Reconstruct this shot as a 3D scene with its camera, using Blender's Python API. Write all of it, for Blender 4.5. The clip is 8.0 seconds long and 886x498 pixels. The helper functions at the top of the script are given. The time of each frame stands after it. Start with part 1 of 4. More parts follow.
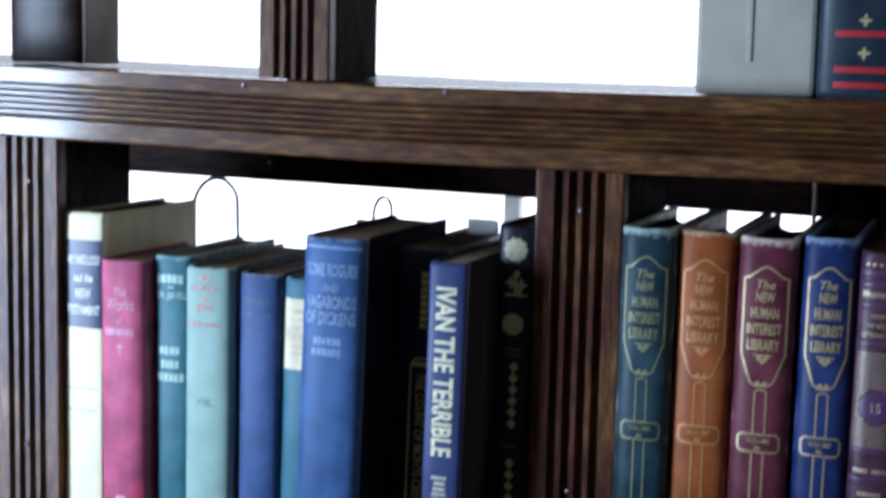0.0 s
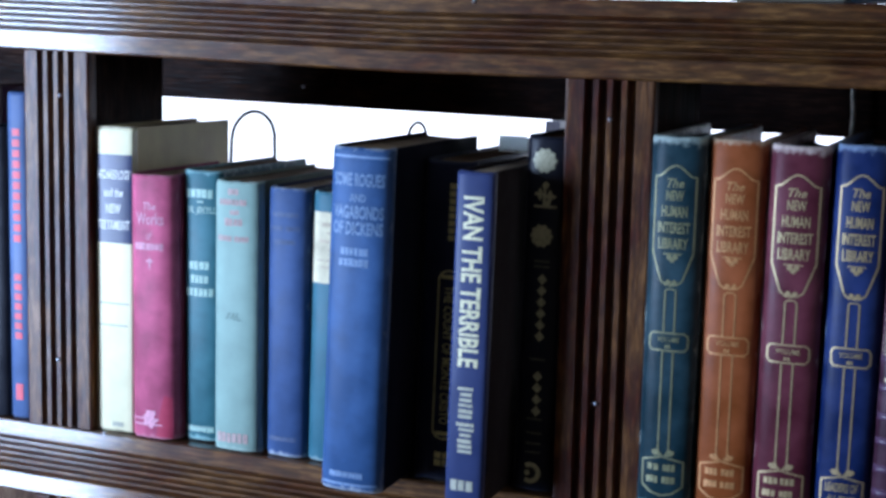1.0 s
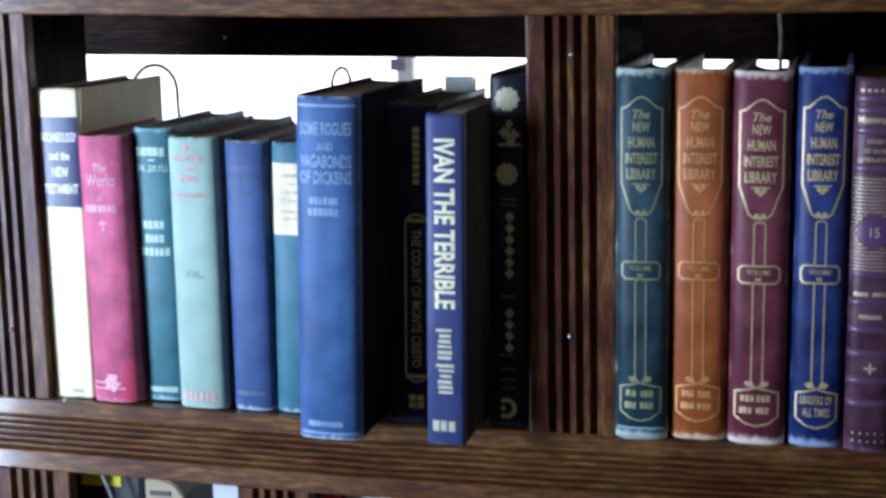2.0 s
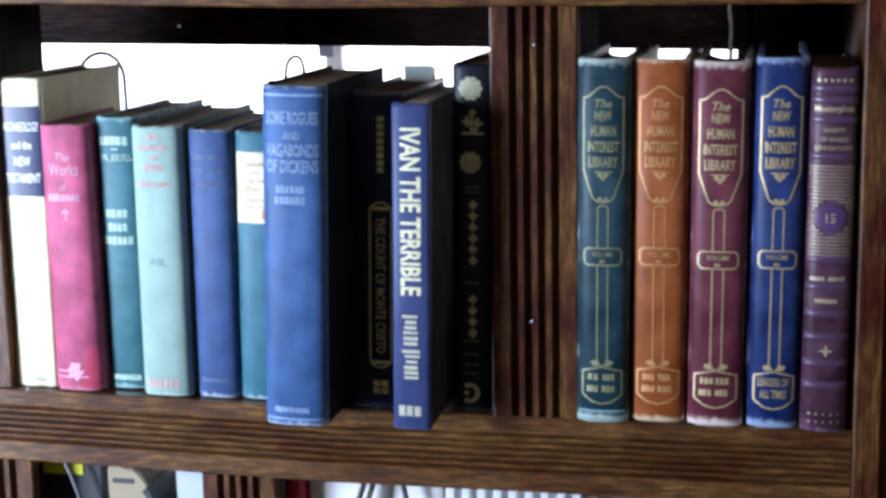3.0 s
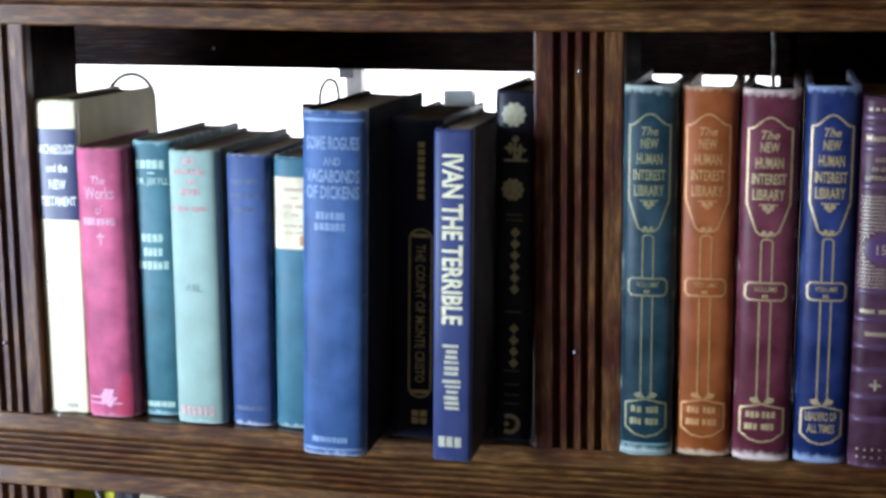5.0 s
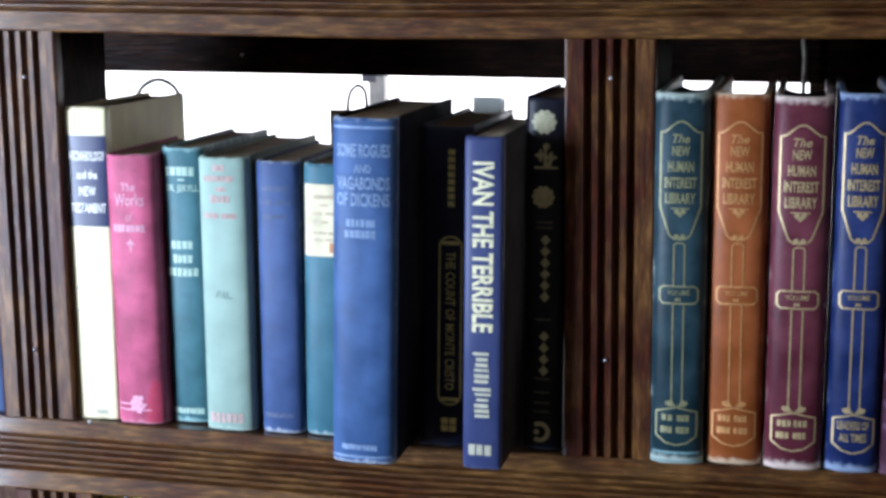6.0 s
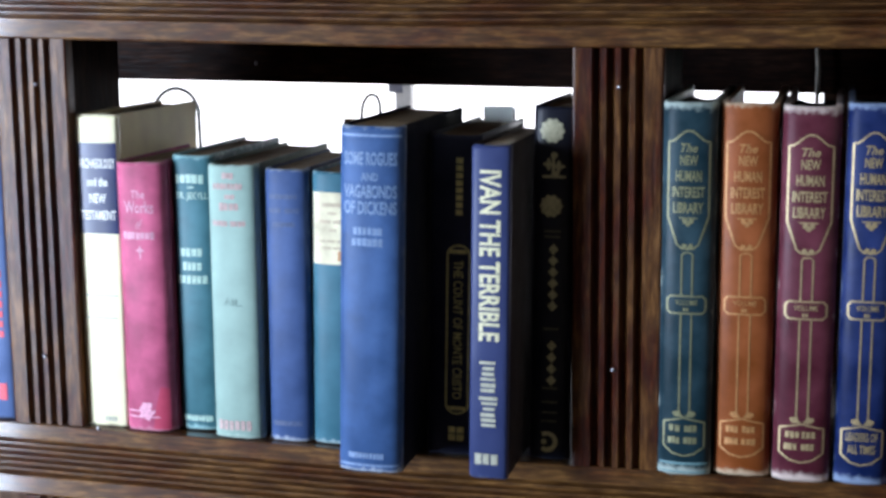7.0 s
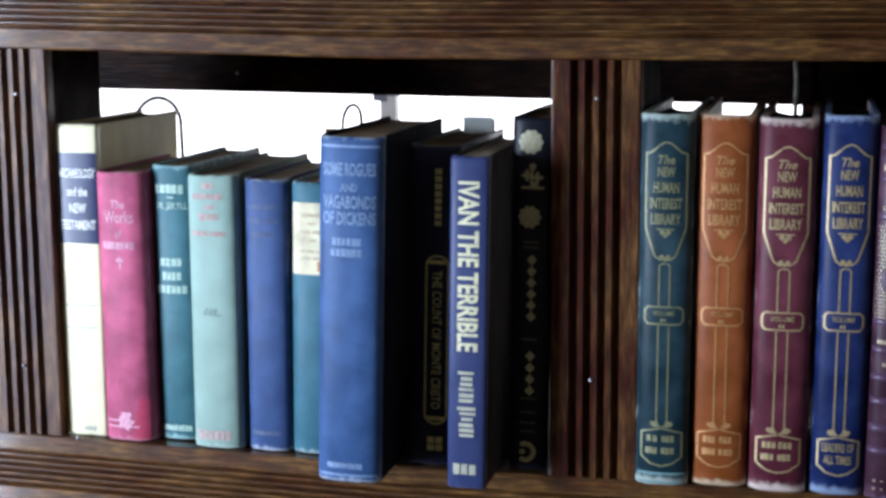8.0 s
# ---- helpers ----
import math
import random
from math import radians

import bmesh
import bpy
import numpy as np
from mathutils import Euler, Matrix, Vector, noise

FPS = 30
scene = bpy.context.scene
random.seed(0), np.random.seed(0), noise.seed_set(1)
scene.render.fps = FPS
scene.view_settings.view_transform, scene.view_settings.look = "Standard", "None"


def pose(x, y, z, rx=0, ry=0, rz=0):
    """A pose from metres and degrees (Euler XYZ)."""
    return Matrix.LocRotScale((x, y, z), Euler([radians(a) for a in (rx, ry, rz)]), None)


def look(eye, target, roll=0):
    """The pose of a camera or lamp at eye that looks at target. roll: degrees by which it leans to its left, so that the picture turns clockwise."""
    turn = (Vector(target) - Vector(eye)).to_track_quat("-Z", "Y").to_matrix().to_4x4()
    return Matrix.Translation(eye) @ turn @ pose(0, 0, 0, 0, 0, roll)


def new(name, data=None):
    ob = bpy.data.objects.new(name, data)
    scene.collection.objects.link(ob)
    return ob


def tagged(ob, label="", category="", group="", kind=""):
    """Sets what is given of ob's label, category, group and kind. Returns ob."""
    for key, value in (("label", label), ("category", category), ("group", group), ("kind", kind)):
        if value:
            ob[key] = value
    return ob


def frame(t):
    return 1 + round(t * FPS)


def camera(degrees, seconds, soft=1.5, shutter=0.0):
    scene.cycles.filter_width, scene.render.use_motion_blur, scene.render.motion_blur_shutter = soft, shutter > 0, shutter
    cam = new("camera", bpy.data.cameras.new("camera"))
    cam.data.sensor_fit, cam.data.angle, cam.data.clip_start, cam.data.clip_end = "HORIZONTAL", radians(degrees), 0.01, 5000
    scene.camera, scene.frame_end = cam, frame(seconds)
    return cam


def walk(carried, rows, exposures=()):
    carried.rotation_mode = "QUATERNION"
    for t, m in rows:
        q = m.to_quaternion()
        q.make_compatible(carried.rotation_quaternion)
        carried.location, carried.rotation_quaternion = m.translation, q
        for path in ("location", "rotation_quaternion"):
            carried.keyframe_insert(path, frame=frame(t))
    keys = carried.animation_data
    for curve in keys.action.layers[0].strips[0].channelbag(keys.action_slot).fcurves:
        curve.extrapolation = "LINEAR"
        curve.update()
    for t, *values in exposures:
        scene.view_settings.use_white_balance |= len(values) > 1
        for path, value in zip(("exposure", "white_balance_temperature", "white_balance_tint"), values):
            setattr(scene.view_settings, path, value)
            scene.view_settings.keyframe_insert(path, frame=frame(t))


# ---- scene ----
cam = camera(30.5, 8.0, soft=3.2, shutter=0.5)
PATH = [
    (0, (0.269, -0.977, 0.345), (-0.363, 0.904, 0.093), 1.3),
    (0.5, (0.29, -0.972, 0.317), (-0.402, 0.883, 0.036), 1.6),
    (1, (0.282, -0.97, 0.309), (-0.405, 0.885, 0.016), 1.3),
    (1.5, (0.243, -0.978, 0.308), (-0.33, 0.91, -0.022), -0.7),
    (2, (0.201, -0.999, 0.312), (-0.287, 0.906, -0.055), -1.3),
    (3.5, (0.175, -1.02, 0.317), (-0.206, 0.905, -0.07), -1.0),
    (4, (0.168, -1.012, 0.318), (-0.223, 0.912, -0.066), -1.2),
    (4.5, (0.163, -1.006, 0.317), (-0.239, 0.918, -0.051), -0.9),
    (6, (0.152, -1.004, 0.32), (-0.287, 0.915, -0.036), -0.7),
    (6.5, (0.159, -1.0, 0.319), (-0.299, 0.915, -0.032), -0.8),
    (7, (0.165, -1.0, 0.318), (-0.309, 0.913, -0.024), -0.6),
    (7.5, (0.168, -1.001, 0.319), (-0.303, 0.914, -0.015), -0.5),
    (8, (0.17, -1.002, 0.32), (-0.287, 0.916, -0.012), -0.4),
]
EXPOSURE = [(0, -0.47, 5550, 11), (0.5, -0.64, 5300, 13), (1.0, -0.52, 5300, 14), (1.5, -0.32, 5400, 14), (2.0, -0.18, 5700, 14),
            (3.5, 0.05, 5950, 15), (4.5, -0.08, 6050, 14), (6.0, -0.12, 6100, 14), (8.0, -0.3, 6100, 14)]
walk(cam, [(t, look(e, g, r)) for t, e, g, r in PATH], EXPOSURE)


# ---- world, sun, large lights ----
world = bpy.data.worlds.new("world")
scene.world = world
world.use_nodes = True
sky = world.node_tree.nodes.new("ShaderNodeTexSky")
sky.sky_type, sky.sun_disc = "NISHITA", False
sky.sun_elevation, sky.sun_rotation = radians(40), radians(200)
world.node_tree.nodes["Background"].inputs["Strength"].default_value = 0.1
world.node_tree.links.new(sky.outputs[0], world.node_tree.nodes["Background"].inputs["Color"])


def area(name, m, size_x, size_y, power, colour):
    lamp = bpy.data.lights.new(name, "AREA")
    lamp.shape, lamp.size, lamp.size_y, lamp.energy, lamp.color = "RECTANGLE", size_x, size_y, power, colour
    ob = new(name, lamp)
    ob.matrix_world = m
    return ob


# cool daylight from the left, set in the opening of the added return wall
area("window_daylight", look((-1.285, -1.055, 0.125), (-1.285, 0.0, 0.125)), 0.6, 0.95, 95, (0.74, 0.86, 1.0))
# weak warm fill from the right; its opening in the east wall is added
area("east_fill", look((1.62, -0.85, 0.45), (0.0, -0.4, 0.2)), 0.9, 1.0, 2.2, (1.0, 0.9, 0.74))


# ---- materials ----
def nodes_of(name):
    m = bpy.data.materials.new(name)
    m.use_nodes = True
    nt = m.node_tree
    return m, nt, nt.nodes["Principled BSDF"]


def add(nt, kind, **inputs):
    n = nt.nodes.new(kind)
    for key, value in inputs.items():
        n.inputs[key.replace("_", " ")].default_value = value
    return n


def ramp(nt, fac, stops):
    r = nt.nodes.new("ShaderNodeValToRGB")
    while len(r.color_ramp.elements) < len(stops):
        r.color_ramp.elements.new(0.5)
    for e, (p, c) in zip(r.color_ramp.elements, stops):
        e.position, e.color = p, (*c, 1)
    nt.links.new(fac, r.inputs[0])
    return r


def mixed(nt, fac, a, b, blend="MIX"):
    m = nt.nodes.new("ShaderNodeMix")
    m.data_type, m.blend_type = "RGBA", blend
    for sock, v in ((m.inputs[0], fac), (m.inputs[6], a), (m.inputs[7], b)):
        if hasattr(v, "is_linked"):
            nt.links.new(v, sock)
        else:
            sock.default_value = v if isinstance(v, float) else (*v, 1)
    return m.outputs[2]


def bumped(nt, bsdf, height, strength, distance=0.001):
    b = add(nt, "ShaderNodeBump", Strength=strength, Distance=distance)
    nt.links.new(height, b.inputs["Height"])
    nt.links.new(b.outputs[0], bsdf.inputs["Normal"])


def coords(nt, scale, kind="Object"):
    c, m = nt.nodes.new("ShaderNodeTexCoord"), nt.nodes.new("ShaderNodeMapping")
    m.inputs["Scale"].default_value = scale
    nt.links.new(c.outputs[kind], m.inputs[0])
    return m.outputs[0]


def noise_at(nt, vec, scale, detail=4.0, rough=0.55):
    n = add(nt, "ShaderNodeTexNoise", Scale=scale, Detail=detail, Roughness=rough)
    nt.links.new(vec, n.inputs["Vector"])
    return n.outputs["Fac"]


def wood(name, axis, dark, mid, light, gloss=0.28, patina=0.4, red=(0.8, 0.5, 0.4), coat=0.3, shine=0.4, glaze=0.2, worn=0.42):
    """Stained, varnished wood with its grain along one axis (0 x, 1 y, 2 z)."""
    m, nt, bsdf = nodes_of(name)
    s = [80.0, 80.0, 80.0]
    s[axis] = 9.0
    grain = noise_at(nt, coords(nt, s), 5.0, 8.0, 0.65)
    blotch = noise_at(nt, coords(nt, [20.0 if i != axis else 7.0 for i in range(3)]), 1.6, 7.0, 0.68)
    fine = noise_at(nt, coords(nt, [260.0 if i != axis else 12.0 for i in range(3)]), 3.0, 3.0)
    col = ramp(nt, grain, ((0.34, dark), (0.5, mid), (0.62, light), (0.7, mid))).outputs[0]
    stain = ramp(nt, blotch, ((worn, tuple(patina * c for c in red)), (worn + 0.1, (0.78, 0.68, 0.62)), (worn + 0.22, (1.2, 1.16, 1.1)))).outputs[0]
    nt.links.new(mixed(nt, 1.0, col, stain, "MULTIPLY"), bsdf.inputs["Base Color"])
    r = ramp(nt, fine, ((0.3, (gloss * 0.75,) * 3), (0.75, (gloss * 1.6,) * 3))).outputs[0]
    nt.links.new(r, bsdf.inputs["Roughness"])
    bsdf.inputs["Coat Weight"].default_value = coat
    bsdf.inputs["Coat Roughness"].default_value = glaze
    bsdf.inputs["Specular IOR Level"].default_value = shine
    bumped(nt, bsdf, mixed(nt, 0.4, grain, fine), 0.35, 0.0012)
    return m


def cloth(name, colour, rough=0.5, wear=0.25, worn=(0.62, 0.6, 0.55), weave=0.25, fade=0.25, shine=0.28):
    """Book cloth: weave, faded stains, and rubbed ends at head and tail."""
    m, nt, bsdf = nodes_of(name)
    vec = coords(nt, (1, 1, 1))
    stains = noise_at(nt, vec, 38.0, 5.0)
    broad = noise_at(nt, coords(nt, (26, 26, 7)), 1.0, 2.0)
    thread = noise_at(nt, coords(nt, (1, 1, 1)), 1500.0, 2.0)
    dim = tuple(c * (1 - fade) for c in colour)
    lit = tuple(min(0.9, c * (1 + 0.5 * fade) + 0.05 * fade) for c in colour)
    base = mixed(nt, ramp(nt, mixed(nt, 0.5, stains, broad), ((0.41, (0, 0, 0)), (0.6, (1, 1, 1)))).outputs[0], dim, lit)
    # rubbed ends
    gen = nt.nodes.new("ShaderNodeTexCoord")
    sep = nt.nodes.new("ShaderNodeSeparateXYZ")
    nt.links.new(gen.outputs["Generated"], sep.inputs[0])
    half = add(nt, "ShaderNodeMath")
    half.operation = "SUBTRACT"
    nt.links.new(sep.outputs[2], half.inputs[0])
    half.inputs[1].default_value = 0.504
    off = nt.nodes.new("ShaderNodeMath")
    off.operation = "ABSOLUTE"
    nt.links.new(half.outputs[0], off.inputs[0])
    rub = noise_at(nt, vec, 160.0, 4.0, 0.7)
    push = nt.nodes.new("ShaderNodeMath")
    push.operation = "MULTIPLY_ADD"
    nt.links.new(rub, push.inputs[0])
    push.inputs[1].default_value = 0.05
    nt.links.new(off.outputs[0], push.inputs[2])
    edge = ramp(nt, push.outputs[0], ((0.527 - 0.05 * wear, (0, 0, 0)), (0.531 - 0.03 * wear, (1, 1, 1)))).outputs[0]
    side = add(nt, "ShaderNodeMath")
    side.operation = "SUBTRACT"
    nt.links.new(sep.outputs[0], side.inputs[0])
    side.inputs[1].default_value = 0.5
    away = nt.nodes.new("ShaderNodeMath")
    away.operation = "ABSOLUTE"
    nt.links.new(side.outputs[0], away.inputs[0])
    chip = nt.nodes.new("ShaderNodeMath")
    chip.operation = "MULTIPLY_ADD"
    nt.links.new(noise_at(nt, coords(nt, (1, 1, 0.45)), 120.0, 5.0, 0.75), chip.inputs[0])
    chip.inputs[1].default_value = 0.34
    nt.links.new(away.outputs[0], chip.inputs[2])
    joint = ramp(nt, chip.outputs[0], ((0.7 - 0.04 * wear, (0, 0, 0)), (0.74 - 0.03 * wear, (1, 1, 1)))).outputs[0]
    amount = mixed(nt, 1.0, mixed(nt, min(1.0, wear * 2.2), (0.0, 0.0, 0.0), edge), mixed(nt, min(0.8, wear * 1.3), (0.0, 0.0, 0.0), joint), "LIGHTEN")
    nt.links.new(mixed(nt, amount, base, worn), bsdf.inputs["Base Color"])
    r = ramp(nt, stains, ((0.3, (rough * 0.85,) * 3), (0.7, (min(1.0, rough * 1.2),) * 3))).outputs[0]
    nt.links.new(r, bsdf.inputs["Roughness"])
    bsdf.inputs["Specular IOR Level"].default_value = shine
    bumped(nt, bsdf, mixed(nt, 0.35, thread, stains), weave, 0.0005)
    return m


def plain(name, colour, rough=0.5, metal=0.0, vary=0.15, scale=60.0, relief=0.1):
    m, nt, bsdf = nodes_of(name)
    n = noise_at(nt, coords(nt, (1, 1, 1)), scale, 4.0)
    a, b = tuple(c * (1 - vary) for c in colour), tuple(min(0.95, c * (1 + vary)) for c in colour)
    nt.links.new(ramp(nt, n, ((0.3, a), (0.7, b))).outputs[0], bsdf.inputs["Base Color"])
    bsdf.inputs["Roughness"].default_value = rough
    bsdf.inputs["Metallic"].default_value = metal
    bumped(nt, bsdf, n, relief, 0.0008)
    return m


def paper(name, colour):
    """Page edges: fine leaves along the block."""
    m, nt, bsdf = nodes_of(name)
    leaves = noise_at(nt, coords(nt, (1900, 14, 30)), 1.0, 2.0)
    foxing = noise_at(nt, coords(nt, (1, 1, 1)), 55.0, 4.0)
    col = ramp(nt, leaves, ((0.3, tuple(c * 0.62 for c in colour)), (0.7, colour))).outputs[0]
    tint = ramp(nt, foxing, ((0.35, (0.75, 0.68, 0.56)), (0.6, (1, 1, 1)))).outputs[0]
    nt.links.new(mixed(nt, 1.0, col, tint, "MULTIPLY"), bsdf.inputs["Base Color"])
    bsdf.inputs["Roughness"].default_value = 0.85
    bumped(nt, bsdf, leaves, 0.4, 0.0006)
    return m


def foil(name, colour, rough=0.42, metal=0.55):
    """Stamped, rubbed lettering: thins out in places."""
    m, nt, bsdf = nodes_of(name)
    n = noise_at(nt, coords(nt, (1, 1, 1)), 420.0, 4.0, 0.7)
    nt.links.new(ramp(nt, n, ((0.3, tuple(c * 0.55 for c in colour)), (0.55, colour))).outputs[0], bsdf.inputs["Base Color"])
    bsdf.inputs["Roughness"].default_value = rough
    bsdf.inputs["Metallic"].default_value = metal
    return m


WOOD_X = wood("stained_wood_along", 0, (0.038, 0.0155, 0.0042), (0.092, 0.043, 0.0112), (0.19, 0.096, 0.028), 0.42, 0.5, (1.1, 0.66, 0.42), 1.0, 0.2, 0.12)
WOOD_Z = wood("stained_wood_upright", 2, (0.038, 0.0135, 0.004), (0.086, 0.036, 0.0095), (0.17, 0.08, 0.0235), 0.4, 0.3, (1.5, 0.52, 0.3), 0.15, 0.22, 0.28, 0.43)
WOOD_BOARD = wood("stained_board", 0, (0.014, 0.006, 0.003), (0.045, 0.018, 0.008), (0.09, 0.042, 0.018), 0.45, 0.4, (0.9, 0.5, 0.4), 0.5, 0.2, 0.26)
# rail under the upper shelf: its shade is put into this darker stain
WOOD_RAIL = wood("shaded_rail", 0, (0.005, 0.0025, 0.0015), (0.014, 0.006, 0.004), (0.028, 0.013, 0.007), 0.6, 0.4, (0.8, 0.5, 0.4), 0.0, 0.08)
# near-black copy of the upright wood, with the bays' shade in its colour
WOOD_SIDE = wood("shaded_divider", 2, (0.007, 0.003, 0.002), (0.016, 0.007, 0.005), (0.03, 0.013, 0.008), 0.7, 0.4, (0.8, 0.5, 0.4), 0.0, 0.04)
PAGES = paper("old_page_edges", (0.5, 0.37, 0.23))
# volumes' page edges: dust, with the shade over their tops put into the colour
PAGES_DARK = paper("dark_shaded_page_edges", (0.03, 0.024, 0.018))
PAGES_PALE = paper("pale_page_edges", (0.86, 0.74, 0.55))
GOLD = foil("rubbed_gold_foil", (0.52, 0.4, 0.21), 0.48, 0.4)
GOLD_DULL = foil("dull_gold_foil", (0.5, 0.44, 0.24), 0.5, 0.08)
GOLD_COPPER = foil("copper_gold_foil", (0.55, 0.27, 0.095), 0.5, 0.3)
GOLD_PALE = foil("pale_gold_print", (0.78, 0.75, 0.5), 0.5, 0.1)
SILVER_BLUE = foil("faded_pale_blue_stamp", (0.18, 0.275, 0.46), 0.55, 0.1)
WHITE_INK = foil("white_print", (0.82, 0.82, 0.76), 0.5, 0.0)
BLACK_INK = plain("black_print", (0.03, 0.03, 0.035), 0.6)
NAIL = plain("nail_steel", (0.5, 0.5, 0.55), 0.4, 1.0)


# ---- mesh helpers ----
def finish(name, bm, material, parent=None, label=""):
    mesh = bpy.data.meshes.new(name)
    bmesh.ops.recalc_face_normals(bm, faces=bm.faces)
    bm.to_mesh(mesh)
    bm.free()
    mesh.materials.append(material)
    ob = new(name, mesh)
    ob.parent = parent
    if label:
        ob["label"] = label
    return ob


def part(name, bm, material, parent, label=""):
    return finish(name, bm, material, parent, label)


def empty(name, m):
    ob = new(name)
    ob.empty_display_size = 0.02
    ob.matrix_world = m
    return ob


def box(x0, x1, y0, y1, z0, z1, bevel=0.0, bm=None):
    bm = bm or bmesh.new()
    made = bmesh.ops.create_cube(bm, size=1.0)["verts"]
    for v in made:
        v.co = Vector((x0 + (v.co.x + 0.5) * (x1 - x0), y0 + (v.co.y + 0.5) * (y1 - y0), z0 + (v.co.z + 0.5) * (z1 - z0)))
    if bevel:
        edges = list({e for v in made for e in v.link_edges})
        bmesh.ops.bevel(bm, geom=edges, offset=bevel, segments=2, affect="EDGES", profile=0.5)
    return bm


def prism(outline, axis, a, b, bm=None):
    """A closed outline of (p, q) drawn out along an axis from a to b."""
    bm = bm or bmesh.new()

    def at(p, q, s):
        return {0: (s, p, q), 1: (p, s, q), 2: (p, q, s)}[axis]

    low = [bm.verts.new(at(p, q, a)) for p, q in outline]
    high = [bm.verts.new(at(p, q, b)) for p, q in outline]
    n = len(outline)
    for i in range(n):
        bm.faces.new((low[i], low[(i + 1) % n], high[(i + 1) % n], high[i]))
    bm.faces.new(low)
    bm.faces.new(high[::-1])
    return bm


def tube(points, radius, sides=8):
    """A round cord along a smooth chain of points."""
    bm = bmesh.new()
    rings = []
    for i, p in enumerate(points):
        d = (Vector(points[min(i + 1, len(points) - 1)]) - Vector(points[max(i - 1, 0)])).normalized()
        a = d.orthogonal().normalized() if abs(d.y) > 0.9 else d.cross(Vector((0, 1, 0))).normalized()
        b = d.cross(a)
        rings.append([bm.verts.new(Vector(p) + radius * (math.cos(t) * a + math.sin(t) * b)) for t in np.linspace(0, 2 * math.pi, sides, endpoint=False)])
    for r, s in zip(rings, rings[1:]):
        for i in range(sides):
            bm.faces.new((r[i], r[(i + 1) % sides], s[(i + 1) % sides], s[i]))
    bm.faces.new(rings[0][::-1])
    bm.faces.new(rings[-1])
    for f in bm.faces:
        f.smooth = True
    return bm


def arch(width, height, n=16, lean=0.0):
    """The chain of points of a cord that stands up in a loop: two legs and a round bow."""
    r = width / 2
    out = [(-r * 1.25, 0.0, 0.0), (-r * 1.12, 0.0, (height - r) * 0.6)]
    for t in np.linspace(0, math.pi, n):
        out.append((-r * math.cos(t) + lean * math.sin(t), 0.01 * math.cos(t), height - r + r * math.sin(t)))
    return out + [(r * 1.06, 0.0, (height - r) * 0.6), (r * 1.2, 0.0, 0.0)]


# ---- room that closes the place ----
PANEL = wood("panelling", 2, (0.07, 0.045, 0.03), (0.15, 0.1, 0.065), (0.22, 0.15, 0.1), 0.5)
FLOOR = wood("floor_wood", 1, (0.03, 0.018, 0.012), (0.07, 0.042, 0.028), (0.11, 0.07, 0.045), 0.45)
CEILING = plain("ceiling_paint", (0.6, 0.57, 0.52), 0.9, 0.0, 0.04, 12.0, 0.1)
ZF, ZC = -1.15, 1.6
PLASTER = plain("dull_plaster", (0.36, 0.32, 0.26), 0.9, 0.0, 0.06, 9.0, 0.15)


def setting(name, bm, material, label, category):
    return tagged(finish(name, bm, material), label, category, kind="structure")


def wall_with_opening(along, a0, a1, b0, b1, *openings):
    """A wall along x or y from a0 to a1, between b0 and b1, with openings (from, to, sill, head) in order."""
    def piece(p, q, low, high, bm=None):
        return box(p, q, b0, b1, low, high, 0, bm) if along == "x" else box(b0, b1, p, q, low, high, 0, bm)
    bm, start = bmesh.new(), a0
    for o0, o1, sill, head in openings:
        piece(start, o0, ZF, ZC, bm)
        piece(o0, o1, ZF, sill, bm)
        piece(o0, o1, head, ZC, bm)
        start = o1
    return piece(start, a1, ZF, ZC, bm)


setting("floor", box(-2.8, 1.7, -1.6, 1.2, ZF - 0.1, ZF), FLOOR, "worn brown wooden floor boards", "floor")
setting("ceiling", box(-2.8, 1.7, -1.6, 1.2, ZC, ZC + 0.1), CEILING, "plain dull painted ceiling", "ceiling")
setting("wall_west", box(-2.8, -2.7, -1.4, 1.0, ZF, ZC), PANEL, "plain dark panelled wall", "wall")
setting("wall_east", wall_with_opening("y", -1.4, 1.0, 1.6, 1.7, (-1.34, -0.36, -0.1, 1.0)), PLASTER, "dull plastered wall with an opening added for the fill lamp", "wall")
setting("wall_south", box(-2.8, 1.7, -1.6, -1.4, ZF, ZC), PLASTER, "plain dull plastered wall", "wall")
# unseen return wall, added to hold the daylight opening and stop bounced light
setting("added_return_wall", wall_with_opening("x", -2.7, -0.5, -1.13, -1.05, (-1.595, -0.975, -0.36, 0.61)), PANEL, "unseen dark panelled return wall, added around the daylight opening", "wall")
setting("wall_north", wall_with_opening("x", -2.8, 1.7, 1.0, 1.2, (-1.3, 0.55, -0.4, 0.6)), PANEL, "dark panelled wall with a wide bright opening", "wall")

GLOW, nt, bsdf = nodes_of("overexposed_daylight")
bsdf.inputs["Emission Color"].default_value = (1.0, 0.99, 0.97, 1)
bsdf.inputs["Emission Strength"].default_value = 3.0
setting("backdrop", box(-9, 6, 6.0, 6.1, -1.2, 5), GLOW, "overexposed white daylight far outside the opening", "backdrop")
GROUND = plain("pale_ground", (0.5, 0.48, 0.44), 0.9, 0.0, 0.15, 3.0, 0.2)
setting("ground", box(-60, 60, -60, 60, -1.4, -1.2), GROUND, "pale sunlit ground outside the opening", "ground")

